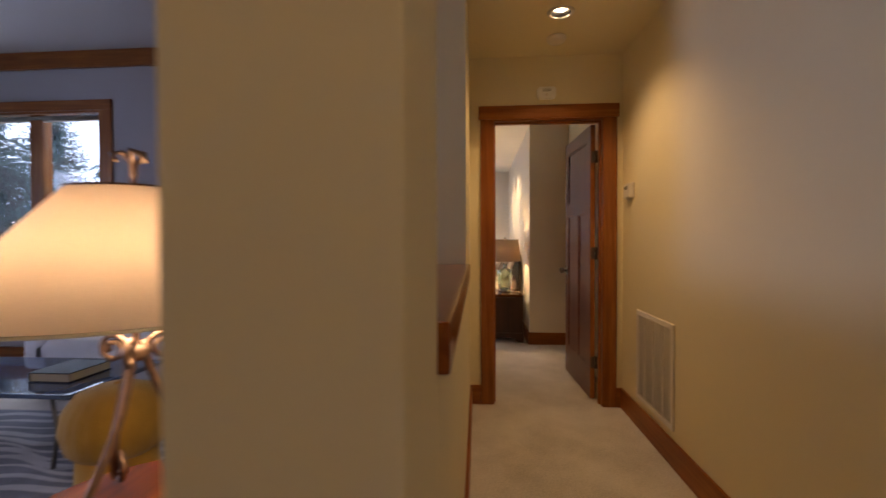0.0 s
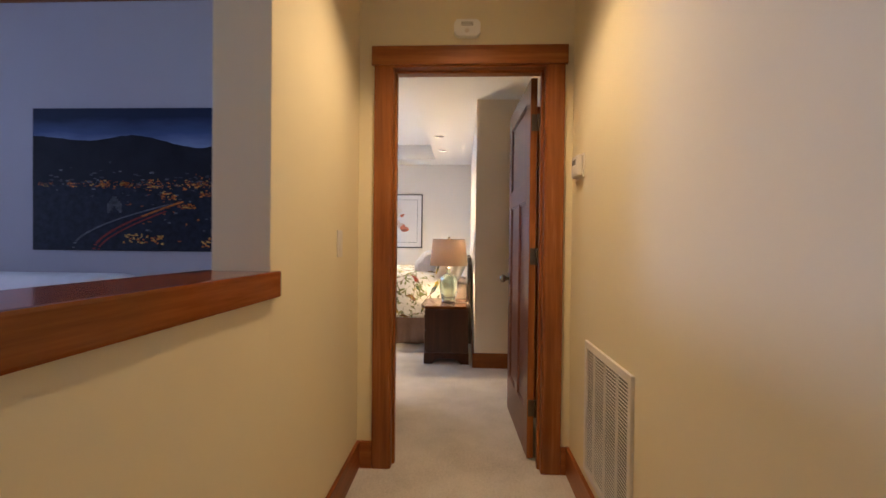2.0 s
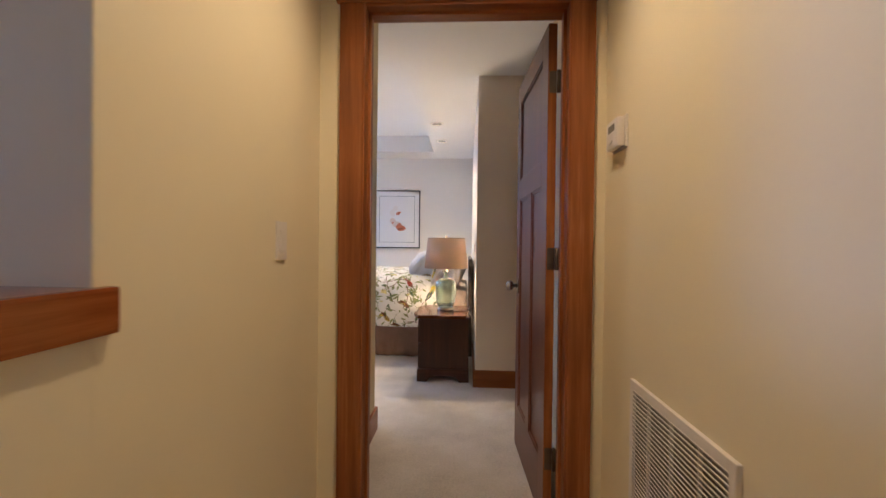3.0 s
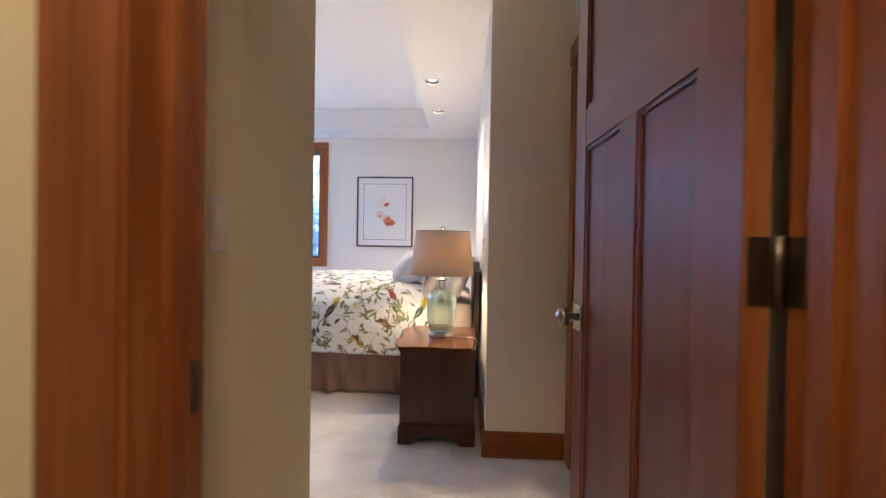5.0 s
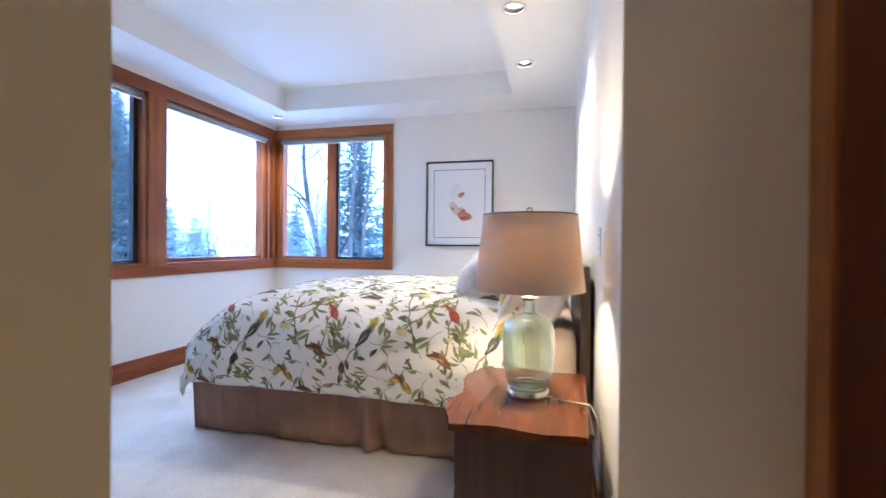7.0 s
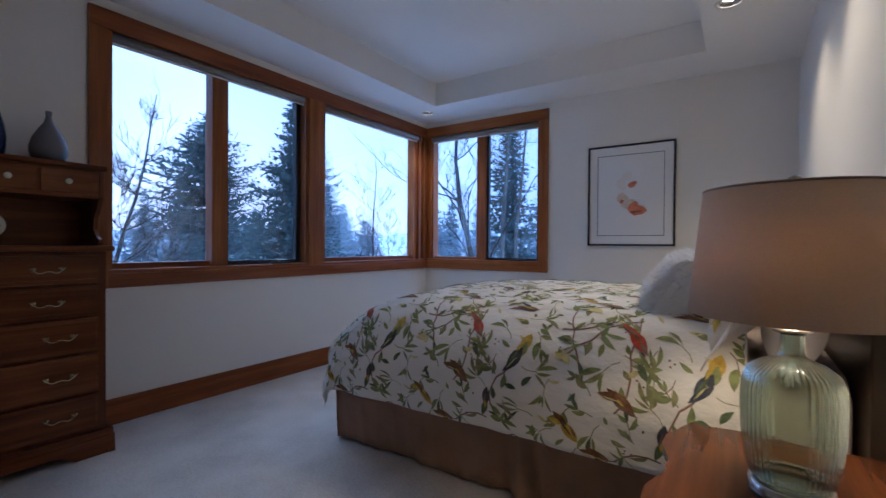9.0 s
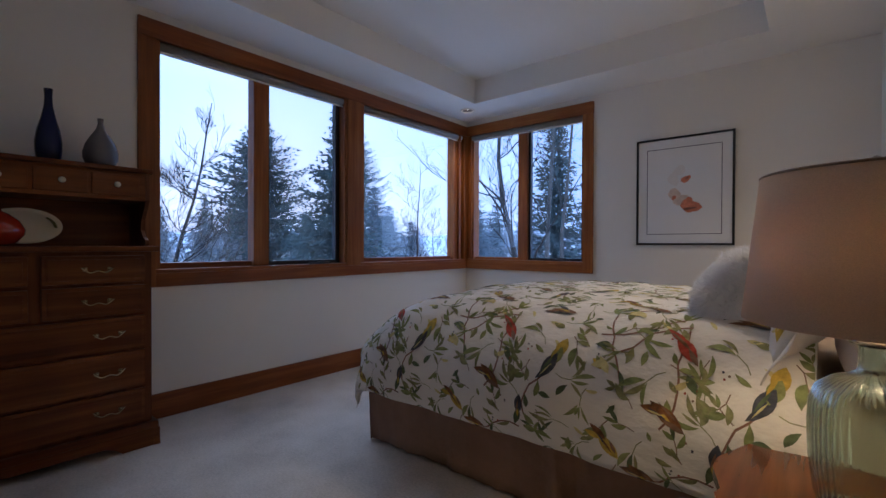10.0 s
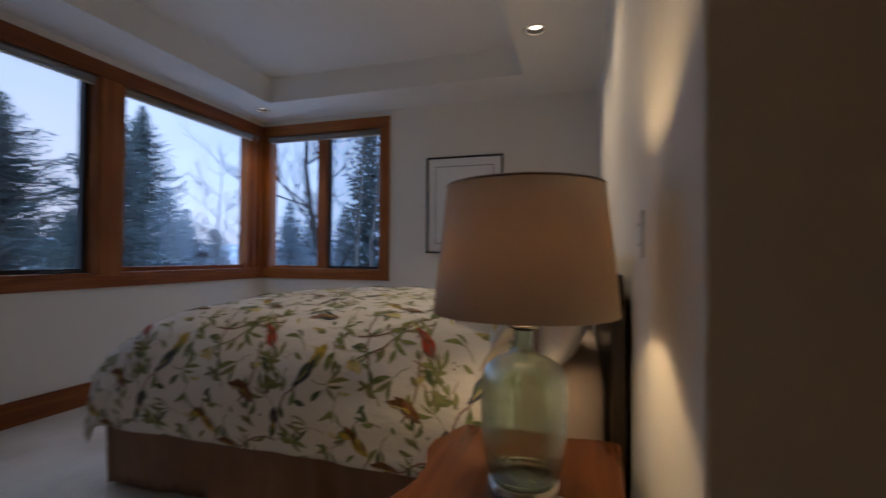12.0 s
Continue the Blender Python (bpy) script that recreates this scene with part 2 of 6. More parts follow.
CREAM_SHADE = shade_cloth("cream_paper_shade", (0.80, 0.74, 0.66), (1.0, 0.86, 0.72), 0.45)
BOTTLE = glass("pale_green_ribbed_glass", (0.80, 0.93, 0.86), 0.06)
IRON = plain("wrought_iron_bronze", (0.20, 0.12, 0.08), 0.45, 0.7, var=0.3, scale=40, bump=0.001, bscale=90)
BLUE_GLAZE = plain("cobalt_glaze", (0.005, 0.009, 0.060), 0.06, var=0.1, spec=0.3)
GREY_GLAZE = plain("grey_glaze", (0.15, 0.14, 0.15), 0.1, var=0.1, scale=9)
RED_GLAZE = plain("red_glaze", (0.36, 0.03, 0.01), 0.12, var=0.15, scale=6)
CREAM_GLAZE = plain("cream_glaze", (0.74, 0.68, 0.52), 0.15, var=0.08)
SAGE = plain("painted_sage", (0.13, 0.13, 0.05), 0.2, var=0.3, scale=40)
PAPER = plain("white_paper", (0.82, 0.80, 0.77), 0.8, var=0.01)
PETAL_O = plain("ink_terracotta", (0.60, 0.20, 0.11), 0.8, var=0.2, scale=40)
PETAL_B = plain("ink_beige", (0.74, 0.60, 0.49), 0.8, var=0.12, scale=40)
PETAL_P = plain("ink_pale_wash", (0.79, 0.735, 0.68), 0.8, var=0.03, scale=30)
PETAL_D = plain("ink_dark_rust", (0.26, 0.10, 0.07), 0.8, var=0.2, scale=40)
INK = plain("ink_line", (0.10, 0.09, 0.10), 0.8)
BARK = plain("grey_bark", (0.042, 0.038, 0.036), 0.95, var=0.35, scale=14, bump=0.01, bscale=30)
PALE_BARK = plain("pale_aspen_bark", (0.11, 0.105, 0.098), 0.95, var=0.3, scale=12, bump=0.006, bscale=30)
# Haze is put into both needle colours, far more in the second.
NEEDLE = shade_cloth("evergreen_needles", (0.090, 0.128, 0.132), (0.11, 0.155, 0.145), 0.35)
NEEDLE_FAR = shade_cloth("haze_tinted_far_needles", (0.22, 0.275, 0.31), (0.23, 0.29, 0.32), 0.4)
SNOW = plain("thin_snow_ground", (0.50, 0.53, 0.56), 0.95, var=0.25, scale=0.3, bump=0.05, bscale=3)
SIDING = plain("outer_siding", (0.25, 0.19, 0.13), 0.8, var=0.1)
MUSTARD = fabric("mustard_knit", (0.52, 0.27, 0.035), weave=120, var=0.15, bump=0.006)
# The blue of the reflected sky is put into the base colour.
GLOSS_TABLE = plain("sky_tinted_tabletop", (0.07, 0.115, 0.20), 0.05, var=0.1)
BOOK_C = plain("book_cover", (0.03, 0.028, 0.03), 0.5, var=0.3, scale=30, spec=0.2)
BOOK_P = plain("book_pages", (0.55, 0.48, 0.34), 0.8, var=0.1, scale=200)
RUG_A = fabric("slate_rug", (0.16, 0.18, 0.23), weave=200, var=0.3, bump=0.004)
RUG_B = fabric("pale_rug_band", (0.50, 0.52, 0.56), weave=200, var=0.2, bump=0.004)
def dusk_sky():
    """Printed sky: near black at the top edge, pale blue above the ridge."""
    m, t, b = nodes_of("print_dusk_sky")
    g = t.nodes.new("ShaderNodeNewGeometry")
    sp = t.nodes.new("ShaderNodeSeparateXYZ")
    t.links.new(g.outputs["Position"], sp.inputs[0])
    fit = t.nodes.new("ShaderNodeMapRange")
    fit.inputs[1].default_value, fit.inputs[2].default_value = 1.84, 2.11
    t.links.new(sp.outputs[2], fit.inputs[0])
    cloud = t.nodes.new("ShaderNodeMath")
    cloud.operation = "MULTIPLY_ADD"
    cloud.inputs[1].default_value = 0.5
    t.links.new(noise_tex(t, where(t, (1.5, 1, 7)), 1.6, 4), cloud.inputs[0])
    t.links.new(fit.outputs[0], cloud.inputs[2])
    t.links.new(ramp(t, cloud.outputs[0], [(0.22, (0.17, 0.22, 0.36)), (0.55, (0.055, 0.085, 0.19)), (1.0, (0.016, 0.024, 0.05))]), b.inputs["Base Color"])
    b.inputs["Roughness"].default_value, b.inputs["Specular IOR Level"].default_value = 0.6, 0.12
    return m


NIGHT_SKY = dusk_sky()
NIGHT_HILL = plain("print_dark_hill", (0.010, 0.011, 0.015), 0.6, var=0.3, scale=6, spec=0.12)
NIGHT_TOWN = plain("print_dark_town", (0.011, 0.013, 0.020), 0.6, var=0.6, scale=22, spec=0.12)
NIGHT_OR = plain("print_orange_light", (0.64, 0.18, 0.025), 0.6, var=0.4, scale=60, spec=0.12)
NIGHT_YE = plain("print_yellow_light", (0.60, 0.33, 0.075), 0.6, var=0.3, scale=60, spec=0.12)
NIGHT_GR = plain("print_grey_roof", (0.10, 0.105, 0.12), 0.6, var=0.4, scale=40, spec=0.12)
NIGHT_DI = plain("print_dim_glow", (0.28, 0.075, 0.02), 0.6, var=0.4, scale=60, spec=0.12)
NIGHT_SL = plain("print_dark_slope", (0.045, 0.048, 0.06), 0.6, var=0.4, scale=40, spec=0.12)
NIGHT_RE = plain("print_red_trail", (0.24, 0.030, 0.018), 0.6, var=0.3, scale=60, spec=0.12)
LEATHER = fabric("white_sofa_cloth", (0.66, 0.66, 0.68), weave=300)


# ---------------------------------------------------------------- builders
def link(name, bm, material, parent=None, label="", smooth=False):
    me = bpy.data.meshes.new(name)
    bmesh.ops.recalc_face_normals(bm, faces=bm.faces)
    if smooth:
        for f in bm.faces:
            f.smooth = True
    bm.to_mesh(me)
    bm.free()
    me.materials.append(material)
    ob = new(name, me)
    if parent:
        ob.parent = parent
        ob.matrix_parent_inverse = world_of(parent).inverted()
    if label:
        ob["label"] = label
    return ob


def world_of(ob):
    m = ob.matrix_basis.copy()
    while ob.parent:
        m = ob.parent.matrix_basis @ ob.matrix_parent_inverse @ m
        ob = ob.parent
    return m


def part(name, bm, material, parent, label="", smooth=False):
    return link(name, bm, material, parent, label, smooth)


def thing(name, place, label, category, group=""):
    ob = new(name)
    ob.empty_display_size = 0.1
    ob.matrix_basis = Matrix.Translation(place)
    return tagged(ob, label, category, group)


def structure(name, bm, material, label="", smooth=False):
    return tagged(link(name, bm, material, None, "", smooth), label, "", "", "structure")


def add_box(bm, a, b, bevel=0.0):
    made = bmesh.ops.create_cube(bm, size=1)["verts"]
    for v in made:
        v.co = Vector([min(a[i], b[i]) if v.co[i] < 0 else max(a[i], b[i]) for i in range(3)])
    if bevel:
        edges = list({e for v in made for e in v.link_edges})
        bmesh.ops.bevel(bm, geom=edges, offset=bevel, segments=2, affect="EDGES", profile=0.7)
    return bm


def box(a, b, bevel=0.0):
    return add_box(bmesh.new(), a, b, bevel)


def boxes(*pairs, bevel=0.0):
    bm = bmesh.new()
    for a, b in pairs:
        add_box(bm, a, b, bevel)
    return bm


def lathe(profile, center, n=48, ribs=0, depth=0.0, close=False):
    """Turns rows of (radius, height) about the upright through center."""
    bm = bmesh.new()
    rings = []
    for r, z in profile:
        ring = []
        for k in range(n):
            a = 2 * math.pi * k / n
            q = r * (1 + depth * math.cos(ribs * a)) if ribs else r
            ring.append(bm.verts.new((center[0] + q * math.cos(a), center[1] + q * math.sin(a), center[2] + z)))
        rings.append(ring)
    for p, q in zip(rings, rings[1:]):
        for k in range(n):
            bm.faces.new((p[k], p[(k + 1) % n], q[(k + 1) % n], q[k]))
    if close:
        for k in range(n):
            bm.faces.new((rings[-1][k], rings[-1][(k + 1) % n], rings[0][(k + 1) % n], rings[0][k]))
    else:
        if profile[0][0] > 1e-4:
            bm.faces.new(rings[0][::-1])
        if profile[-1][0] > 1e-4:
            bm.faces.new(rings[-1])
    return bm


def tube_into(bm, pts, radii, n=8):
    rings = []
    pts = [Vector(p) for p in pts]
    side = None
    for i, p in enumerate(pts):
        way = (pts[min(i + 1, len(pts) - 1)] - pts[max(i - 1, 0)]).normalized()
        if side is None:
            side = way.orthogonal().normalized()
        side = (side - way * side.dot(way))
        side = side.normalized() if side.length > 1e-6 else way.orthogonal().normalized()
        up = way.cross(side)
        r = radii[i] if hasattr(radii, "__len__") else radii
        rings.append([bm.verts.new(p + (side * math.cos(2 * math.pi * k / n) + up * math.sin(2 * math.pi * k / n)) * r) for k in range(n)])
    for p, q in zip(rings, rings[1:]):
        for k in range(n):
            bm.faces.new((p[k], p[(k + 1) % n], q[(k + 1) % n], q[k]))
    bm.faces.new(rings[0][::-1])
    bm.faces.new(rings[-1])
    return bm


def tube(pts, radii, n=8):
    return tube_into(bmesh.new(), pts, radii, n)


def prism(outline, axis, lo, hi, bevel=0.0):
    """A flat outline of (a, b) drawn out along an axis from lo to hi; (a, b) are the other two axes in order."""
    bm = bmesh.new()
    k = "xyz".index(axis)

    def at(p, h):
        c = list(p)
        c.insert(k, h)
        return bm.verts.new(c)
    low, high = [at(p, lo) for p in outline], [at(p, hi) for p in outline]
    bm.faces.new(low[::-1])
    bm.faces.new(high)
    n = len(outline)
    for i in range(n):
        bm.faces.new((low[i], low[(i + 1) % n], high[(i + 1) % n], high[i]))
    if bevel:
        bmesh.ops.bevel(bm, geom=list(bm.edges), offset=bevel, segments=2, affect="EDGES", profile=0.7)
    return bm


# ---------------------------------------------------------------- setting
HL, HR = -0.556, 0.522            # hall walls
VL = -0.542                       # wall of the passage past the door
BX, BY = 0.09, 1.92               # corner of the bed wall
WX, FY = -3.35, 5.33              # window wall, far wall
NY = 1.024                        # near wall of the bedroom
CEIL, TRAY = 2.495, 2.72
LIV = 2.89                        # ceiling of the living room

structure("floor", box((-7.2, -5.5, -0.12), (1.7, 5.5, 0)), CARPET, "cream cut-pile carpet")
structure("wall_hall_right", boxes(((HR, -5.5, 0), (0.66, 1.075, 3.2)), ((HR, 1.815, 0), (0.66, BY, 3.2)), ((HR, 1.075, 2.06), (0.66, 1.815, 3.2))), HALL_PAINT, "cream painted hall wall")
structure("wall_half", box((-0.72, -2.60, 0), (HL, -1.02, 0.994)), HALL_PAINT, "cream painted half wall under a wooden ledge")
structure("wall_hall_left", box((-0.725, -1.02, 0), (HL, 0.018, 3.2), 0.003), HALL_PAINT, "cream painted hall wall")
structure("wall_pillar", box((-0.755, -2.88, 0), (HL, -2.60, 3.2), 0.004), HALL_PAINT, "cream painted wall end")
structure("wall_header", box((-0.72, -2.60, CEIL), (HL, -1.02, 3.2)), HALL_PAINT)
structure("wall_soffit", box((HL, -2.88, CEIL + 0.14), (HR, -2.78, 3.2)), HALL_PAINT)
structure("wall_door", boxes(((-0.725, 0.018, 0), (-0.40, 0.14, CEIL)), ((0.40, 0.018, 0), (HR, 0.14, CEIL)), ((-0.40, 0.018, 2.06), (0.40, 0.14, CEIL))), HALL_PAINT, "cream painted wall round a door")
structure("wall_passage", box((-0.70, 0.14, 0), (VL, NY + 0.012, CEIL), 0.002), HALL_PAINT, "cream painted passage wall")
structure("wall_bed", box((BX, BY, 0), (0.66, FY + 0.16, CEIL), 0.003), ROOM_PAINT, "off-white wall behind the bed")
# Thin skin over the bed wall's end, coloured for the warm light there.
structure("wall_passage_end", box((BX + 0.003, BY - 0.004, 0), (HR, BY, CEIL)), END_PAINT, "passage end, warm hall light put into its paint")
structure("wall_near", boxes(((-4.15, 0.90, 0), (-0.70, NY, CEIL)), ((-7.2, 0.90, 0), (-4.15, NY, 0.98)), ((-7.2, 0.90, 2.52), (-4.15, NY, 3.2)), ((-7.2, 0.90, 0.98), (-6.5, NY, 2.52)), ((-4.15, 0.90, CEIL), (-0.725, NY, 3.2))), LIVING_PAINT, "living room wall, paint darkened for dim light")
structure("wall_near_bedroom", box((WX, NY, 0), (-0.70, NY + 0.012, CEIL)), ROOM_PAINT)
structure("wall_window_side", boxes(((WX - 0.16, NY, 0), (WX, 2.11, CEIL)), ((WX - 0.16, 2.11, 0), (WX, FY + 0.16, 0.86)), ((WX - 0.16, 2.11, 2.385), (WX, FY + 0.16, CEIL))), ROOM_PAINT, "off-white wall with a wide window")
structure("wall_far", boxes(((-1.90, FY, 0), (BX, FY + 0.16, CEIL)), ((WX, FY, 0), (-1.90, FY + 0.16, 0.86)), ((WX, FY, 2.385), (-1.90, FY + 0.16, CEIL))), ROOM_PAINT, "off-white wall with a corner window")
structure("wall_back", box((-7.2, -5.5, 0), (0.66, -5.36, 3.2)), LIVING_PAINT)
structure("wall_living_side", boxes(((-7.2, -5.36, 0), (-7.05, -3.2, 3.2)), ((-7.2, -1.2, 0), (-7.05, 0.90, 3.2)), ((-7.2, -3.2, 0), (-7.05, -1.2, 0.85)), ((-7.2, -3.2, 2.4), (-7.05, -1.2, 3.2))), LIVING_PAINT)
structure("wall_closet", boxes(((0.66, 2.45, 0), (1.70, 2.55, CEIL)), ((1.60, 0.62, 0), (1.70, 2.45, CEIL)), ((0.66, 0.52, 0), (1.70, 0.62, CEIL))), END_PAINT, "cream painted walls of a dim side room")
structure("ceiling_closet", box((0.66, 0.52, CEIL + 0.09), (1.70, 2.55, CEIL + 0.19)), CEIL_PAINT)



def sheet(outlines, holes, z, radius=0.0585, n=40):
    """A flat ceiling between closed outlines, with round cut-outs for the downlights."""
    bm = bmesh.new()
    edges = []
    rings = [list(o) for o in outlines]
    for cx, cy in holes:
        rings.append([(cx + radius * math.cos(2 * math.pi * k / n), cy + radius * math.sin(2 * math.pi * k / n)) for k in range(n)])
    for ring in rings:
        vs = [bm.verts.new((x, y, z)) for x, y in ring]
        edges += [bm.edges.new((vs[k], vs[(k + 1) % len(vs)])) for k in range(len(vs))]
    bmesh.ops.triangle_fill(bm, use_beauty=True, edges=edges)
    return bm


def rectangle(x0, y0, x1, y1):
    return [(x0, y0), (x1, y0), (x1, y1), (x0, y1)]


bm = sheet([rectangle(HL, -2.78, HR, 0.018)], HALL_SPOTS, CEIL)
add_box(bm, (HL, -2.88, CEIL + 0.09), (HR, 0.018, CEIL + 0.14))
add_box(bm, (HL, -2.88, CEIL), (HR, -2.78, CEIL + 0.09))
structure("ceiling_hall", bm, HALL_PAINT, "cream painted hall ceiling")
structure("ceiling_passage", boxes(((-0.70, 0.018, CEIL), (HR, NY, CEIL + 0.1)), ((BX, NY, CEIL), (HR, BY, CEIL + 0.1)), ((BX, BY, CEIL), (0.66, FY + 0.16, CEIL + 0.1))), CEIL_PAINT)


def tray_ceiling():
    outer = rectangle(WX - 0.16, NY, BX, FY + 0.16)
    rim = rectangle(-2.88, 1.55, -0.486, 4.83)
    bm = sheet([outer, rim], ROOM_SPOTS, CEIL)
    top = rectangle(-2.865, 1.565, -0.50, 4.815)
    rows = [[bm.verts.new((x, y, z)) for x, y in ring] for ring, z in ((rim, CEIL), (top, TRAY))]
    for k in range(4):
        bm.faces.new((rows[0][k], rows[0][(k + 1) % 4], rows[1][(k + 1) % 4], rows[1][k]))
    bm.faces.new(rows[1])
    add_box(bm, (WX - 0.16, NY, TRAY + 0.01), (BX, FY + 0.16, TRAY + 0.15))
    for a, b in (((WX - 0.16, NY), (WX - 0.10, FY + 0.16)), ((BX - 0.002, NY), (BX, FY + 0.16)), ((WX - 0.10, NY), (BX - 0.002, NY + 0.02)), ((WX - 0.10, FY + 0.10), (BX - 0.002, FY + 0.16))):
        add_box(bm, (*a, CEIL + 0.002), (*b, TRAY + 0.01))
    return bm


structure("ceiling_side_room", sheet([rectangle(0.66, 0.52, 1.70, 2.55)], [SIDE_FILL], CEIL), CEIL_PAINT)
structure("ceiling_bedroom", tray_ceiling(), CEIL_PAINT, "white ceiling with a raised tray")
structure("ceiling_living", boxes(((-1.40, -5.36, LIV), (-0.725, 0.90, LIV + 0.3)), ((-0.725, -5.36, LIV), (HR, -2.88, LIV + 0.3)), ((-7.05, -5.36, 3.056), (-1.40, 0.90, 3.2))), LIVING_CEIL, "off-white raised living room ceiling, darkened for dim light")
structure("trim_tray", boxes(((-7.05, 0.865, LIV), (-1.40, 0.90, 3.055)), ((-1.435, -5.3, LIV), (-1.40, 0.865, 3.055)), bevel=0.004), TRIM_X, "stained wood fascia round the raised ceiling")

# wooden ledge on the half wall
LEDGE_WOOD = wood("polished_fir_ledge", FIR_D, FIR_M, FIR_L, "y", 0.14, bump=0.0001)
structure("ledge", box((-0.76, -2.60, 0.995), (-0.538, -0.985, 1.07), 0.007), LEDGE_WOOD, "polished stained fir ledge capping the half wall")

# door frames
casing = structure("trim_door_casing", box((-0.491, -0.006, 2.052), (0.491, 0.018, 2.146), 0.004), TRIM_X, "stained fir door casing")
part("side_casing", box((-0.478, 0.0, 0), (-0.386, 0.018, 2.052), 0.008), CASING_Z, casing)
part("side_casing", box((0.386, 0.0, 0), (0.478, 0.018, 2.052), 0.008), CASING_Z, casing)
jamb = structure("trim_door_jamb", box((-0.40, 0.006, 0), (-0.381, 0.14, 2.06), 0.002), TRIM_Z, "stained fir door jamb")
part("jamb", box((0.381, 0.006, 0), (0.40, 0.14, 2.06), 0.002), TRIM_Z, jamb)
part("head_jamb", box((-0.381, 0.006, 2.041), (0.381, 0.14, 2.06), 0.002), TRIM_X, jamb)
part("stop", box((-0.381, 0.062, 0), (-0.369, 0.10, 2.041), 0.002), TRIM_Z, jamb)
part("stop", box((0.369, 0.055, 0), (0.381, 0.093, 2.041), 0.002), TRIM_Z, jamb)
part("head_stop", box((-0.369, 0.055, 2.029), (0.369, 0.093, 2.041), 0.002), TRIM_X, jamb)
part("strike_plate", box((-0.383, 0.105, 0.89), (-0.3795, 0.135, 0.96), 0.001), STEEL, jamb, "satin steel strike plate")
rear = structure("trim_rear_casing", box((-0.491, 0.14, 2.052), (0.491, 0.158, 2.146), 0.004), TRIM_X, "stained fir casing on the room side")
part("side_casing", box((-0.478, 0.14, 0), (-0.386, 0.158, 2.052), 0.004), TRIM_Z, rear)
part("side_casing", box((0.40, 0.14, 0), (0.478, 0.158, 2.052), 0.004), TRIM_Z, rear)
side = structure("trim_closet_casing", box((HR - 0.02, 1.80, 0), (HR, 1.895, 2.05), 0.003), TRIM_Z, "stained fir casing of a side doorway")
part("side_casing", box((HR - 0.02, 1.0, 0), (HR, 1.09, 2.05), 0.003), TRIM_Z, side)
part("head_casing", box((HR - 0.024, 0.99, 2.052), (HR, 1.905, 2.145), 0.003), TRIM_Y, side)
part("jamb", box((HR - 0.005, 1.796, 0), (0.66, 1.815, 2.06), 0.002), DOOR_Z, side)
part("jamb", box((HR - 0.005, 1.075, 0), (0.66, 1.094, 2.06), 0.002), DOOR_Z, side)
part("head_jamb", box((HR - 0.005, 1.094, 2.045), (0.66, 1.796, 2.06), 0.002), DOOR_Z, side)
part("strike_plate", box((0.60, 1.793, 0.89), (0.63, 1.797, 0.95), 0.001), STEEL, side, "satin steel strike plate")

# baseboards
BB, BT = 0.138, 0.017


def baseboard(a, b, material):
    return structure("baseboard", box(a, b, 0.004), material, "stained fir baseboard")


baseboard((HL, -2.88, 0), (HL + BT, 0.018, BB), TRIM_Y)
baseboard((HR - BT, -5.3, 0), (HR, 0.018, BB), TRIM_Y)
baseboard((HL + BT, 0.018 - BT, 0), (-0.478, 0.018, BB), TRIM_X)
baseboard((0.478, 0.018 - BT, 0), (HR - BT, 0.018, BB), TRIM_X)
baseboard((VL, 0.158, 0), (VL + BT, NY + 0.012 + BT, BB), TRIM_Y)
baseboard((BX - BT, BY - BT, 0), (HR - 0.02, BY, BB), TRIM_X)
baseboard((BX - BT, BY, 0), (BX, FY - BT, BB), TRIM_Y)
baseboard((WX + BT, FY - BT, 0), (BX, FY, BB), TRIM_X)
baseboard((WX, 2.06, 0), (WX + BT, FY, BB + 0.015), TRIM_Y)
baseboard((WX, NY + 0.012, 0), (VL, NY + 0.012 + BT, BB), TRIM_X)
baseboard((-7.05, 0.90 - BT, 0), (-0.725, 0.90, BB), TRIM_X)

# ---------------------------------------------------------------- corner window
GL, GF = WX - 0.10, FY + 0.09      # glass planes
Z0, Z1 = 0.955, 2.29               # glass bottom and top
win = structure("window_1", box((WX, 2.062, 2.325), (WX + 0.022, FY - 0.002, 2.435), 0.004), TRIM_Y, "wide corner window with stained fir trim, closed")
part("side_casing", box((WX, 2.062, 0.81), (WX + 0.02, 2.155, 2.325), 0.004), TRIM_Z, win)
part("apron", box((WX, 2.155, 0.81), (WX + 0.02, FY - 0.002, 0.895), 0.004), TRIM_Y, win)
part("stool", box((WX - 0.12, 2.155, 0.86), (WX + 0.014, FY, 0.918), 0.004), TRIM_Y, win)
part("head_frame", box((WX - 0.13, 2.11, 2.33), (WX - 0.001, FY, 2.385), 0.002), TRIM_Y, win)
part("jamb", box((WX - 0.13, 2.11, 0.918), (WX - 0.001, 2.185, 2.33), 0.003), TRIM_Z, win)
part("mullion", box((WX - 0.13, 2.80, 0.918), (WX - 0.035, 2.915, 2.33), 0.006), TRIM_Z, win)
part("post", box((WX - 0.13, 3.585, 0.918), (WX + 0.004, 3.80, 2.33), 0.005), TRIM_Z, win)
part("post_cover", box((WX, 3.605, 0.895), (WX + 0.02, 3.755, 2.325), 0.003), TRIM_Z, win)
part("corner_post", boxes(((WX - 0.13, 5.13, 0.918), (WX - 0.03, FY + 0.13, 2.33)), ((WX - 0.03, FY + 0.02, 0.918), (-3.26, FY + 0.13, 2.33)), bevel=0.005), TRIM_Z, win)
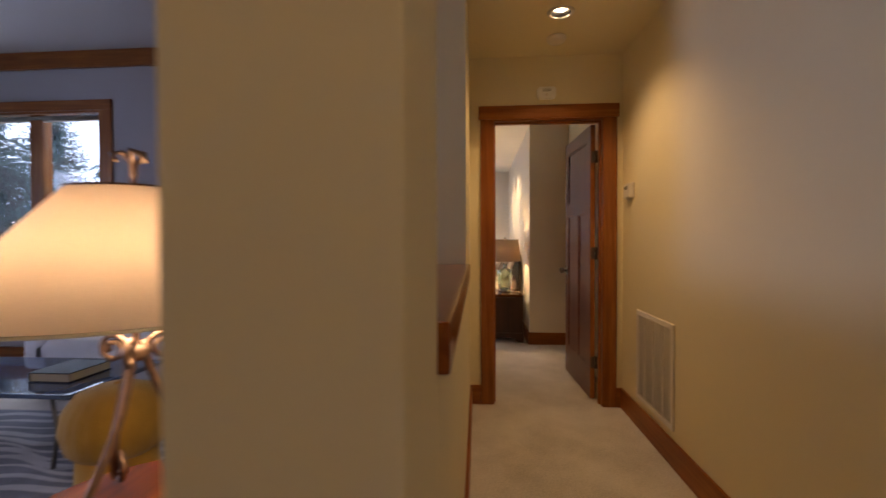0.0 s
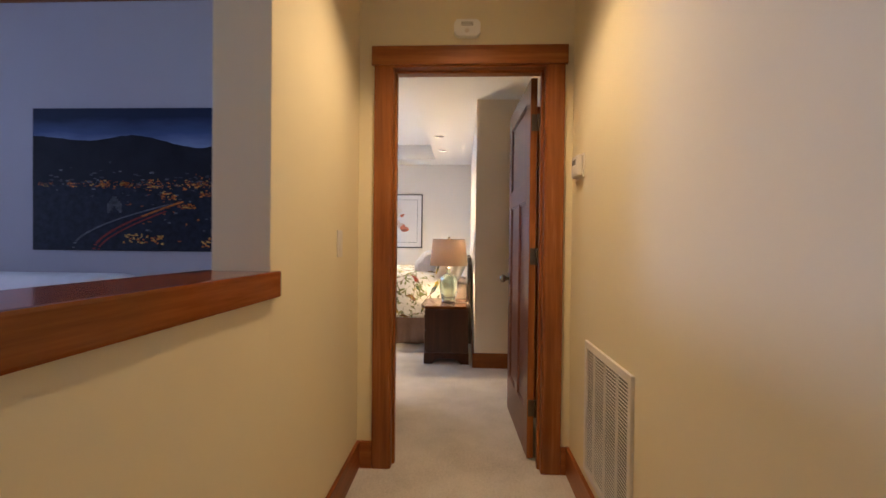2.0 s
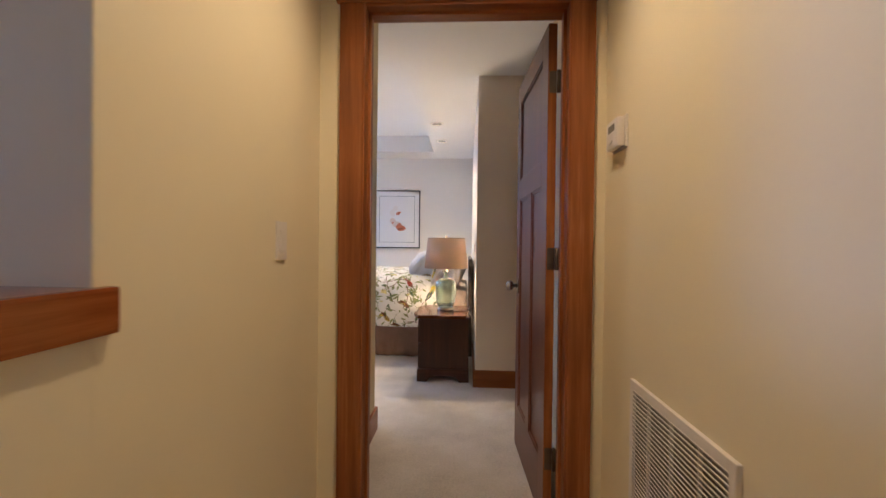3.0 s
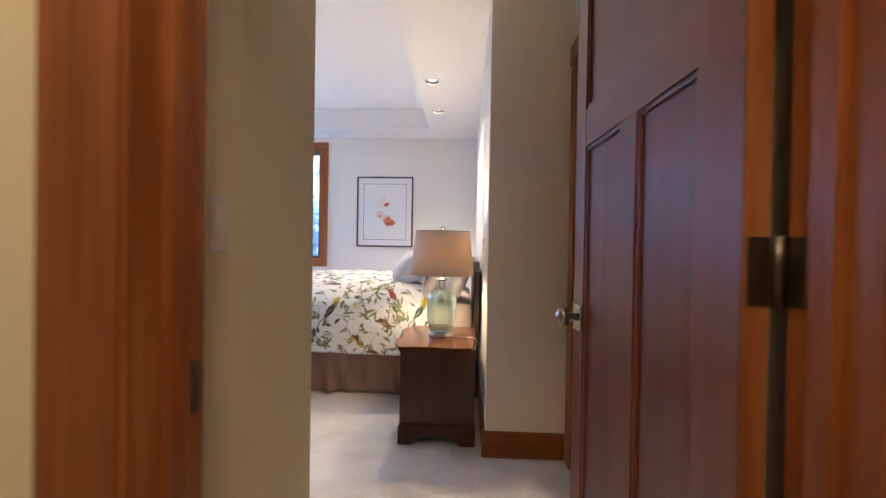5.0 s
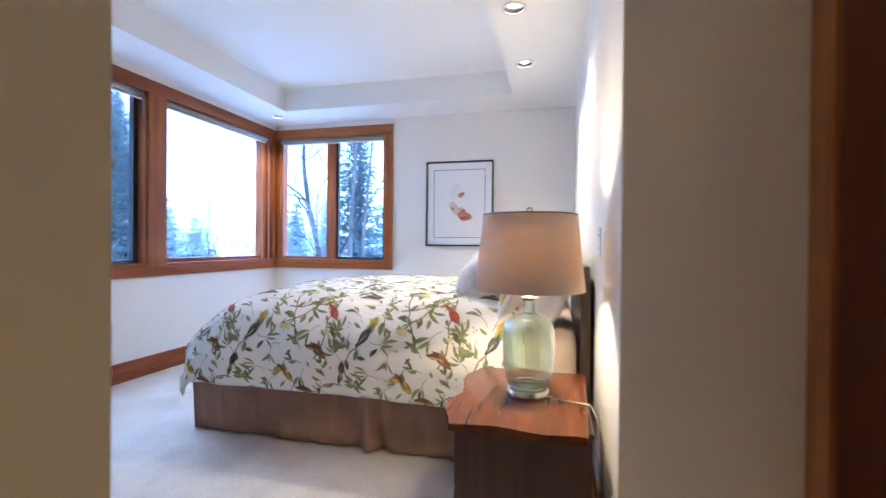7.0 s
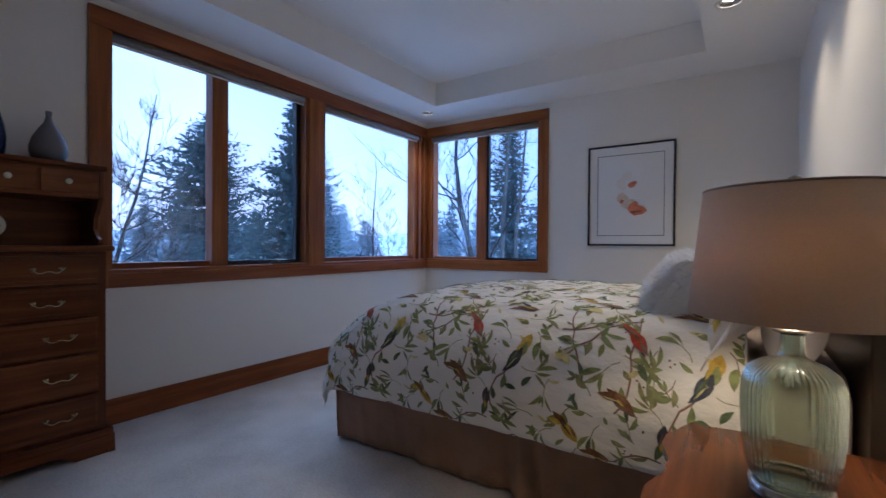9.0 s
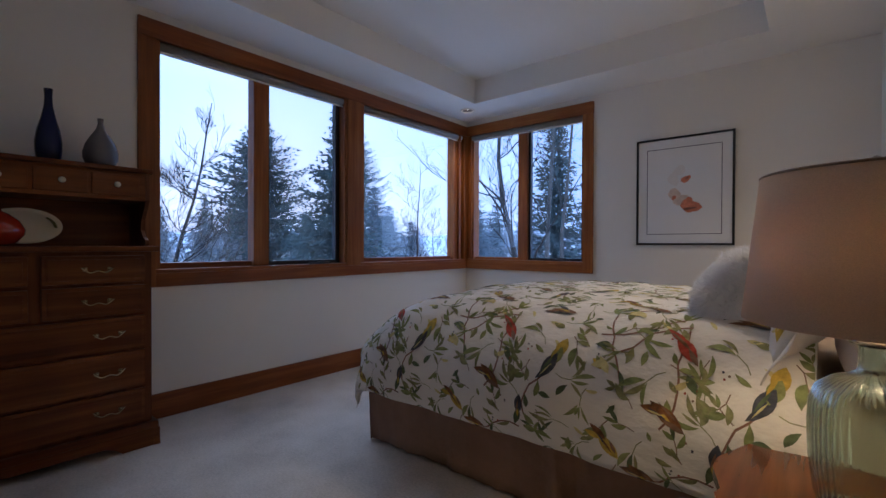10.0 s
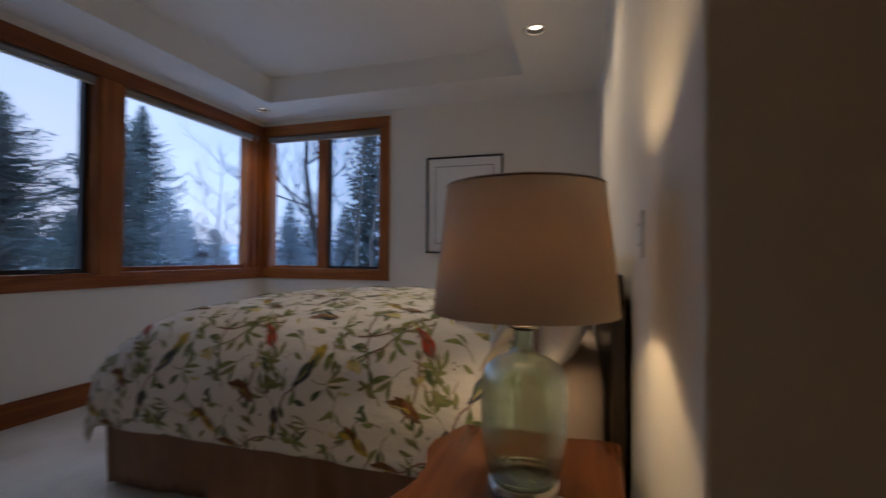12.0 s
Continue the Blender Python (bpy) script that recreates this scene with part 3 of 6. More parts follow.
part("corner_bead", boxes(((WX - 0.03, 5.19, 0.918), (WX - 0.001, 5.225, 2.33)), ((WX - 0.03, 5.27, 0.918), (WX + 0.012, FY + 0.02, 2.33)), ((-3.315, FY - 0.001, 0.918), (-3.28, FY + 0.02, 2.33)), bevel=0.004), TRIM_Z, win)
for y0, y1 in ((2.185, 2.80), (3.80, 5.13)):
    part("pane", box((GL - 0.004, y0, 0.93), (GL + 0.004, y1, 2.325)), PANE, win).visible_shadow = False
    part("bottom_bead", box((GL - 0.03, y0, 0.918), (GL + 0.035, y1, Z0), 0.004), TRIM_Y, win)
    part("top_bead", box((GL - 0.03, y0, Z1), (GL + 0.035, y1, 2.33), 0.004), TRIM_Y, win)
sash = part("sash", boxes(((GL - 0.02, 2.915, 0.918), (GL + 0.03, 2.94, 2.33)), ((GL - 0.02, 3.545, 0.918), (GL + 0.03, 3.585, 2.33)), ((GL - 0.02, 2.94, 0.918), (GL + 0.03, 3.545, 0.95)), ((GL - 0.02, 2.94, 2.29), (GL + 0.03, 3.545, 2.33)), bevel=0.003), BLACK, win, "black insect screen frame")
part("pane", box((GL - 0.014, 2.94, 0.95), (GL - 0.008, 3.545, 2.29)), PANE, sash).visible_shadow = False
part("insect_screen", box((GL + 0.018, 2.94, 0.95), (GL + 0.0185, 3.545, 2.29)), SCREEN, sash, "fine grey insect screen").visible_shadow = False
crank = part("crank", tube([(GL + 0.06, 3.30, 0.925), (GL + 0.075, 3.33, 0.945), (GL + 0.075, 3.42, 0.942)], 0.008), BLACK, win, "dark window crank")
part("crank_base", box((GL + 0.045, 3.27, 0.918), (GL + 0.09, 3.45, 0.932), 0.004), BLACK, crank)
win2 = structure("window_2", box((WX + 0.022, FY - 0.022, 2.325), (-1.85, FY, 2.435), 0.004), TRIM_X, "end of the corner window with stained fir trim, closed")
part("side_casing", box((-1.945, FY - 0.02, 0.81), (-1.852, FY, 2.325), 0.004), TRIM_Z, win2)
part("apron", box((WX + 0.022, FY - 0.02, 0.81), (-1.945, FY, 0.895), 0.004), TRIM_X, win2)
part("stool", box((WX + 0.014, FY - 0.014, 0.862), (-1.94, FY + 0.12, 0.918), 0.004), TRIM_X, win2)
part("head_frame", box((WX, FY + 0.001, 2.33), (-1.90, FY + 0.13, 2.385), 0.002), TRIM_X, win2)
part("jamb", box((-1.965, FY + 0.001, 0.918), (-1.90, FY + 0.13, 2.33), 0.003), TRIM_Z, win2)
part("mullion", box((-2.685, FY + 0.03, 0.918), (-2.575, FY + 0.13, 2.33), 0.006), TRIM_Z, win2)
part("pane", box((-3.26, GF - 0.004, 0.93), (-2.685, GF + 0.004, 2.325)), PANE, win2).visible_shadow = False
part("bottom_bead", box((-3.26, GF - 0.035, 0.918), (-2.685, GF + 0.03, Z0 - 0.01), 0.004), TRIM_X, win2)
part("top_bead", box((-3.26, GF - 0.035, Z1), (-2.685, GF + 0.03, 2.33), 0.004), TRIM_X, win2)
sash = part("sash", boxes(((-2.575, GF - 0.03, 0.918), (-2.55, GF + 0.02, 2.33)), ((-1.995, GF - 0.03, 0.918), (-1.965, GF + 0.02, 2.33)), ((-2.55, GF - 0.03, 0.918), (-1.995, GF + 0.02, 0.945)), ((-2.55, GF - 0.03, 2.29), (-1.995, GF + 0.02, 2.33)), bevel=0.003), BLACK, win2, "black insect screen frame")
part("pane", box((-2.55, GF + 0.008, 0.945), (-1.995, GF + 0.014, 2.29)), PANE, sash).visible_shadow = False
part("insect_screen", box((-2.55, GF - 0.0185, 0.945), (-1.995, GF - 0.018, 2.29)), SCREEN, sash, "fine grey insect screen").visible_shadow = False
crank = part("crank", tube([(-2.25, GF - 0.06, 0.925), (-2.22, GF - 0.075, 0.945), (-2.13, GF - 0.075, 0.942)], 0.008), BLACK, win2, "dark window crank")
part("crank_base", box((-2.28, GF - 0.09, 0.918), (-2.10, GF - 0.045, 0.932), 0.004), BLACK, crank)


def roller_blind(a, b):
    """A rolled-up cloth blind below the head of the window, with its bottom rail."""
    mid = (Vector(a) + Vector(b)) / 2
    ob = thing("roller_blind", mid, "grey cloth blind rolled up under the window head", "blind", "rolled-up blinds")
    part("roll", tube([a, b], 0.027, 16), BLIND, ob, "", True)
    low = Vector((0, 0, -0.037))
    part("bottom_rail", tube([Vector(a) + low, Vector(b) + low], 0.007, 8), WHITE_PAINT, ob, "pale bottom rail")


roller_blind((WX - 0.03, 2.19, 2.303), (WX - 0.03, 3.60, 2.303))
roller_blind((WX - 0.03, 3.76, 2.303), (WX - 0.03, 5.26, 2.303))
roller_blind((-3.30, FY + 0.028, 2.303), (-1.97, FY + 0.028, 2.303))

# living room windows
win3 = structure("window_3", box((-6.6, 0.878, 2.48), (-4.06, 0.90, 2.58), 0.004), TRIM_X, "living room window with stained fir trim")
part("side_casing", box((-4.155, 0.88, 0.93), (-4.06, 0.90, 2.48), 0.004), TRIM_Z, win3)
part("apron", box((-6.5, 0.88, 0.90), (-4.155, 0.90, 0.99), 0.004), TRIM_X, win3)
part("jamb", box((-4.21, 0.90, 0.98), (-4.15, 1.05, 2.52), 0.003), TRIM_Z, win3)
part("mullion", box((-4.97, 0.93, 0.98), (-4.83, 1.03, 2.52), 0.004), TRIM_Z, win3)
part("sill_frame", box((-6.5, 0.90, 0.98), (-4.21, 1.05, 1.04), 0.003), TRIM_X, win3)
part("head_frame", box((-6.5, 0.90, 2.46), (-4.21, 1.05, 2.52), 0.003), TRIM_X, win3)
part("pane", box((-6.5, 0.985, 1.04), (-4.97, 0.993, 2.46)), PANE, win3).visible_shadow = False
part("pane", box((-4.83, 0.985, 1.04), (-4.21, 0.993, 2.46)), PANE, win3).visible_shadow = False
ob = thing("roller_blind", (-5.3, 0.95, 2.42), "grey cloth blind rolled up under the window head", "blind", "rolled-up blinds")
part("roll", tube([(-6.45, 0.945, 2.425), (-4.22, 0.945, 2.425)], 0.024, 14), BLIND, ob, "", True)
part("bottom_rail", tube([(-6.45, 0.945, 2.395), (-4.22, 0.945, 2.395)], 0.008, 8), WHITE_PAINT, ob)
structure("window_4", boxes(((-7.2, -3.2, 0.85), (-7.05, -3.14, 2.4)), ((-7.2, -1.26, 0.85), (-7.05, -1.2, 2.4)), ((-7.2, -3.14, 0.85), (-7.05, -1.26, 0.91)), ((-7.2, -3.14, 2.34), (-7.05, -1.26, 2.4)), bevel=0.004), TRIM_Y, "living room side window frame")

# ---------------------------------------------------------------- open door
door = tagged(new("door_1"), "open cherry-stained three-panel wooden door", "", "", "structure")
HINGE = Vector((0.347, 0.150, 0.0))
door.matrix_basis = Matrix.Translation(HINGE)
TURN = Matrix.Translation(HINGE) @ Matrix.Rotation(radians(92.4), 4, "Z")


def slab(name, r0, r1, z0, z1, w0, w1, material, parent=None, bevel=0.002, label=""):
    """A piece of the door: r runs from the hinge to the latch, w is its depth from the face that is seen."""
    bm = box((r0, -w1, z0), (r1, -w0, z1), bevel)
    bm.transform(TURN)
    return part(name, bm, material, parent or door, label)


DW, DH = 0.757, 2.035
OFF = -0.017
# Lighter strip puts the hall light on the hinge side into colour.
slab("hinge_edge", -0.0012, 0.0, 0.012, DH, OFF + 0.001, OFF + 0.034, TRIM_Z, bevel=0, label="door edge, lighter for the hall light on it")
slab("stile", 0.0, 0.112, 0.012, DH, OFF, OFF + 0.035, DOOR_Z)
slab("stile", 0.667, DW, 0.012, DH, OFF, OFF + 0.035, DOOR_Z)
slab("rail", 0.112, 0.667, 1.93, DH, OFF, OFF + 0.035, DOOR_X)
slab("rail", 0.112, 0.667, 1.395, 1.50, OFF, OFF + 0.035, DOOR_X)
slab("rail", 0.112, 0.667, 0.012, 0.25, OFF, OFF + 0.035, DOOR_X)
slab("mullion", 0.335, 0.425, 0.25, 1.395, OFF, OFF + 0.035, DOOR_Z)
for r0, r1, z0, z1 in ((0.112, 0.667, 1.50, 1.93), (0.112, 0.335, 0.25, 1.395), (0.425, 0.667, 0.25, 1.395)):
    slab("panel", r0, r1, z0, z1, OFF + 0.011, OFF + 0.024, DOOR_Z, bevel=0)
    for a, b, c, d in ((r0, r1, z1 - 0.011, z1), (r0, r1, z0, z0 + 0.011), (r0, r0 + 0.011, z0 + 0.011, z1 - 0.011), (r1 - 0.011, r1, z0 + 0.011, z1 - 0.011)):
        slab("bead", a, b, c, d, OFF + 0.004, OFF + 0.012, DOOR_Z, bevel=0.003)


def turned_lathe(profile, r, z, side, n=32):
    """A lathe whose axis stands out from the door's face."""
    bm = lathe(profile, (0, 0, 0), n)
    bm.transform(TURN @ Matrix.Translation((r, -OFF if side > 0 else -(OFF + 0.035), z)) @ Matrix.Rotation(radians(-90 * side), 4, "X"))
    return bm


KNOB = [(0.011, 0.0), (0.011, 0.022), (0.013, 0.026), (0.022, 0.032), (0.0275, 0.044), (0.027, 0.054), (0.020, 0.063), (0.008, 0.067), (0.0, 0.0675)]
for s in (1, -1):
    face = -OFF if s > 0 else -(OFF + 0.035)
    bm = box((0.664, face, 0.88), (0.73, face + 0.008 * s, 0.955), 0.003)
    bm.transform(TURN)
    rose = part("door_handle", bm, NICKEL, door, "brushed nickel knob on a square rose")
    part("knob", turned_lathe(KNOB, 0.697, 0.918, s), NICKEL, rose, "", True)
slab("latch_plate", DW - 0.001, DW + 0.001, 0.885, 0.945, OFF + 0.006, OFF + 0.029, STEEL, bevel=0)
for hz in (0.28, 1.09, 1.80):
    bm = tube([(0.371, 0.142, hz - 0.045), (0.371, 0.142, hz + 0.045)], 0.0075, 12)
    hinge = part("hinge", bm, BRONZE, door, "dark bronze butt hinge", True)
    part("leaf", box((0.335, 0.1465, hz - 0.044), (0.364, 0.1495, hz + 0.044), 0.001), BRONZE, hinge)
    part("leaf", box((0.3785, 0.104, hz - 0.044), (0.3815, 0.143, hz + 0.044), 0.001), BRONZE, hinge)

# ---------------------------------------------------------------- fixtures
def downlight(x, y, z):
    ob = thing("downlight", (x, y, z), "recessed ceiling downlight, switched on", "ceiling light", "recessed downlights")
    part("trim_ring", lathe([(0.057, 0.002), (0.057, -0.005), (0.062, -0.007), (0.076, -0.005), (0.079, 0.0)], (x, y, z), 40, close=True), WHITE_PAINT, ob, "", True)
    part("reflector", lathe([(0.0565, 0.0), (0.052, 0.040), (0.046, 0.072), (0.002, 0.074), (0.002, 0.078), (0.05, 0.076), (0.0575, 0.0)], (x, y, z), 40, close=True), CAN, ob, "", True)
    part("bulb", lathe([(0.0, 0.018), (0.034, 0.020), (0.043, 0.027), (0.038, 0.052), (0.0, 0.062)], (x, y, z), 32), LED, ob, "glowing warm bulb", True)


for sx, sy in HALL_SPOTS + ROOM_SPOTS:
    downlight(sx, sy, CEIL - 0.0005)
# Fitting made up for the added entry lamp, never in view.
downlight(*ENTRY_FILL, LIV - 0.0005)
# Unseen fitting, added only to go with the side room's fill lamp.
downlight(*SIDE_FILL, CEIL - 0.0005)


def puck(profile, m):
    bm = lathe(profile, (0, 0, 0), 40)
    bm.transform(m)
    return bm


DISC = [(0.0, 0.0), (0.062, 0.0), (0.064, 0.010), (0.056, 0.026), (0.040, 0.032), (0.0, 0.033)]
det = thing("smoke_detector", (0.01, -0.27, CEIL), "round ivory smoke detector under the ceiling", "smoke detector")
part("body", puck(DISC, Matrix.Translation((0.01, -0.27, CEIL)) @ Matrix.Rotation(math.pi, 4, "X")), PLASTIC, det, "", True)
part("vent_ring", lathe([(0.050, -0.0275), (0.053, -0.0295), (0.050, -0.0315), (0.047, -0.0295)], (0.01, -0.27, CEIL), 32, close=True), WHITE_PAINT, det, "", True)
alarm = thing("wall_alarm", (-0.012, 0.018, 2.225), "ivory alarm unit on the wall above the door", "alarm")
part("body", prism([(-0.078, 2.204), (-0.062, 2.186), (0.038, 2.186), (0.054, 2.204), (0.054, 2.252), (0.038, 2.270), (-0.062, 2.270), (-0.078, 2.252)], "y", -0.018, 0.018, 0.006), ALARM_WHITE, alarm)
part("button", puck([(0.0, 0.0), (0.011, 0.0), (0.010, 0.004), (0.0, 0.005)], Matrix.Translation((-0.012, -0.0175, 2.212)) @ Matrix.Rotation(radians(90), 4, "X")), WHITE_PAINT, alarm)
part("grille", boxes(*[((-0.042, -0.0192, 2.236 + 0.007 * i), (0.018, -0.0175, 2.239 + 0.007 * i)) for i in range(3)]), SHADE_DETAIL_GREY, alarm)
th = thing("thermostat", (HR, -0.145, 1.515), "small ivory thermostat on the hall wall", "thermostat")
part("base", box((HR - 0.008, -0.212, 1.462), (HR, -0.085, 1.568), 0.003), PLASTIC, th)
part("cover", box((HR - 0.034, -0.206, 1.467), (HR - 0.008, -0.091, 1.563), 0.012), PLASTIC, th)
part("display", box((HR - 0.0352, -0.18, 1.522), (HR - 0.0335, -0.12, 1.545)), SHADE_DETAIL_GREY, th, "grey display window")
part("slider", box((HR - 0.038, -0.165, 1.485), (HR - 0.033, -0.135, 1.493), 0.001), WHITE_PAINT, th)


def wall_switch(x, y, z):
    ob = thing("light_switch", (x, y, z), "ivory rocker light switch on the wall", "light switch", "rocker switches")
    part("plate", box((x, y - 0.036, z - 0.058), (x + 0.006, y + 0.036, z + 0.058), 0.003), PLASTIC, ob)
    part("rocker", box((x + 0.005, y - 0.017, z - 0.034), (x + 0.010, y + 0.017, z + 0.034), 0.002), WHITE_PAINT, ob)
    part("slide_gap", box((x + 0.005, y - 0.014, z - 0.047), (x + 0.0075, y + 0.014, z - 0.040), 0.0008), WHITE_PAINT, ob)


wall_switch(HL, -0.337, 1.148)
wall_switch(VL, 0.458, 1.155)

plate = thing("wall_plate", (BX, 2.50, 1.11), "ivory blank plate on the wall by the bed", "wall plate")
part("plate", box((BX - 0.006, 2.464, 1.052), (BX, 2.536, 1.168), 0.003), PLASTIC, plate)
for zz in (1.085, 1.135):
    part("screw", box((BX - 0.008, 2.496, zz - 0.004), (BX - 0.005, 2.504, zz + 0.004), 0.001), STEEL, plate)

vent = thing("return_air_grille", (HR, -0.56, 0.46), "ivory steel return-air grille with fine slats", "vent")
VY0, VY1, VZ0, VZ1 = -0.825, -0.292, 0.185, 0.743
# Flat sheet on the wall; its colour stands for the duct's shade.
part("backing", box((HR - 0.003, VY0 + 0.02, VZ0 + 0.02), (HR - 0.0005, VY1 - 0.02, VZ1 - 0.02)), SHADE_DETAIL_GREY, vent, "dull sheet standing for shade in the duct")
part("frame", boxes(((HR - 0.012, VY0, VZ0), (HR, VY0 + 0.026, VZ1)), ((HR - 0.012, VY1 - 0.026, VZ0), (HR, VY1, VZ1)), ((HR - 0.012, VY0 + 0.026, VZ1 - 0.026), (HR, VY1 - 0.026, VZ1)), ((HR - 0.012, VY0 + 0.026, VZ0), (HR, VY1 - 0.026, VZ0 + 0.026)), bevel=0.002), WHITE_PAINT, vent)
for i in range(3):
    yy = VY0 + (VY1 - VY0) * (i + 1) / 4
    part("divider", box((HR - 0.0125, yy - 0.002, VZ0 + 0.026), (HR - 0.004, yy + 0.002, VZ1 - 0.026)), WHITE_PAINT, vent)
bm = bmesh.new()
add_box(bm, (-0.008, VY0 + 0.026, -0.0012), (0.006, VY1 - 0.026, 0.0012))
bm.transform(Matrix.Rotation(radians(52), 4, "Y"))
first = None
for i in range(40):
    zz = VZ0 + 0.034 + i * 0.01262
    if first is None:
        first = part("slat", bm, WHITE_PAINT, vent)
        first.matrix_basis = Matrix.Translation((HR - 0.007, 0, zz))
    else:
        o = first.copy()
        scene.collection.objects.link(o)
        o.matrix_basis = Matrix.Translation((HR - 0.007, 0, zz))

# ---------------------------------------------------------------- bed
TOP, HX, HY, RX, RY = 0.80, 1.96, 0.84, 0.66, 0.30
X0, YC = -0.24, 3.485


def fold(s, h, r):
    a, flat = abs(s), h - r
    if a <= flat:
        off, drop = a, 0.0
    elif a <= flat + r * math.pi / 2:
        th = (a - flat) / r
        off, drop = flat + r * math.sin(th), r * (1 - math.cos(th))
    else:
        drop = r + a - flat - r * math.pi / 2
        off = h - 0.22 * (drop - r)
    return math.copysign(off, s), drop


def duvet_at(u, v):
    """The place of the cloth point that lies u from the head end and v from the middle line."""
    x, dx = fold(u, HX, RX) if u > 0 else (u, 0.0)
    y, dy = fold(v, HY, RY)
    drop = (dx ** 3 + dy ** 3) ** (1 / 3)
    ax, ay = abs(x) - (HX - 0.3), abs(y) - (HY - 0.3)
    if x > 0 and ax > 0 and ay > 0:
        far = math.hypot(ax, ay)
        if far > 0.3:
            lim = 0.3
            k = lim / far
            x, y = HX - 0.3 + ax * k, math.copysign(HY - 0.3 + ay * k, y)
    crown = 0.066 * max(0.0, 1 - (y / HY) ** 2) * max(0.0, 1 - (max(0.0, x) / (HX + 0.1)) ** 4)
    soft = noise.noise(Vector((u * 2.3, v * 2.3, 3.1))) * 0.020 + noise.noise(Vector((u * 6, v * 6, 8.2))) * 0.012 + noise.noise(Vector((u * 13, v * 9, 2.2))) * 0.005
    hang = min(1.0, drop / 0.25)
    wave = hang * (0.013 * math.sin(u * 8.0 + 1.3 * math.sin(u * 3.1)) + 0.012 * noise.noise(Vector((u * 5, v * 5, 1.7))))
    if dy > 0.02:
        y += math.copysign(wave, v)
    if dx > 0.02:
        x += hang * (0.016 * math.sin(v * 9.0) + 0.01 * noise.noise(Vector((u * 5, v * 6, 5.5))))
    return Vector((X0 - x, YC + y, TOP + crown + soft * (1 - 0.6 * hang) - drop))


UMAX, VMAX = HX - RX + RX * 1.32, HY - RY + RY * math.pi / 2 + 0.17


def cloth(nu, nv, u0=0.0):
    bm = bmesh.new()
    rows = [[bm.verts.new(duvet_at(u0 + (UMAX - u0) * i / nu, -VMAX + 2 * VMAX * j / nv + 0.0)) for j in range(nv + 1)] for i in range(nu + 1)]
    for p, q in zip(rows, rows[1:]):
        for j in range(nv):
            bm.faces.new((p[j], p[j + 1], q[j + 1], q[j]))
    return bm


bed = thing("bed", (-1.05, YC, 0), "made bed with a dark headboard and a gathered taupe skirt", "bed")
part("box_spring", box((-2.04, YC - 0.60, 0.06), (0.02, YC + 0.60, 0.36), 0.03), SKIRT, bed)
part("mattress", box((-1.98, YC - 0.70, 0.36), (0.025, YC + 0.70, 0.70), 0.09), SHEET, bed, "mattress in a beige fitted sheet", True)
part("headboard", prism([(YC - 0.80, 0.05), (YC + 0.80, 0.05), (YC + 0.78, 0.93), (YC + 0.72, 1.0), (YC - 0.72, 1.0), (YC - 0.78, 0.93)], "x", 0.032, 0.072, 0.006), HEADBOARD, bed, "dark lacquered headboard")


def skirt_strip(points, z0, z1, pleats, seed):
    """Cloth hung along a path of plan points, rippled, with inverted pleats at some lengths."""
    bm = bmesh.new()
    path, total = [], 0.0
    for (ax, ay), (bx, by) in zip(points, points[1:]):
        n = max(2, int(math.hypot(bx - ax, by - ay) / 0.009))
        ln = math.hypot(bx - ax, by - ay)
        for k in range(n):
            path.append((ax + (bx - ax) * k / n, ay + (by - ay) * k / n, (by - ay) / ln, -(bx - ax) / ln, total + ln * k / n))
        total += ln
    cols = []
    for x, y, nx, ny, s in path:
        col = []
        for k in range(9):
            f = k / 8
            w = 0.014 * noise.noise(Vector((s * 5, f * 1.5, seed))) + 0.015 * noise.noise(Vector((s * 14, f * 1.2, seed + 4))) + 0.005 * noise.noise(Vector((s * 38, f * 2, seed + 7)))
            for p in pleats:
                d = (s - p) / 0.035
                w -= 0.036 * math.exp(-d * d) * (0.35 + 0.65 * (1 - f))
                w += 0.018 * math.exp(-((abs(s - p) - 0.07) / 0.03) ** 2)
            out = w * (1.4 - f) + 0.03 * (1 - f)
            z = z0 + (z1 - z0) * f + (0.008 * noise.noise(Vector((s * 6, 0, seed + 9))) if k == 0 else 0)
            col.append(bm.verts.new((x + nx * out, y + ny * out, z)))
        cols.append(col)
    for p, q in zip(cols, cols[1:]):
        for k in range(8):
            bm.faces.new((p[k], q[k], q[k + 1], p[k + 1]))
    return bm


sk = part("bed_skirt", skirt_strip([(0.0, YC + 0.685), (-2.135, YC + 0.685), (-2.155, YC + 0.65), (-2.155, YC - 0.65), (-2.135, YC - 0.685), (0.0, YC - 0.685)][::-1], 0.012, 0.40, (1.02, 2.85, 4.6), 2.0), SKIRT, bed, "gathered taupe cotton bed skirt with inverted pleats", True)
sk.modifiers.new("thick", "SOLIDIFY").thickness = 0.004

duvet = tagged(link("duvet", cloth(96, 100), DUVET, None, "", True), "white cotton duvet printed with leafy twigs and plain coloured shapes", "duvet")
thick = duvet.modifiers.new("thick", "SOLIDIFY")
thick.thickness, thick.offset = 0.018, -1


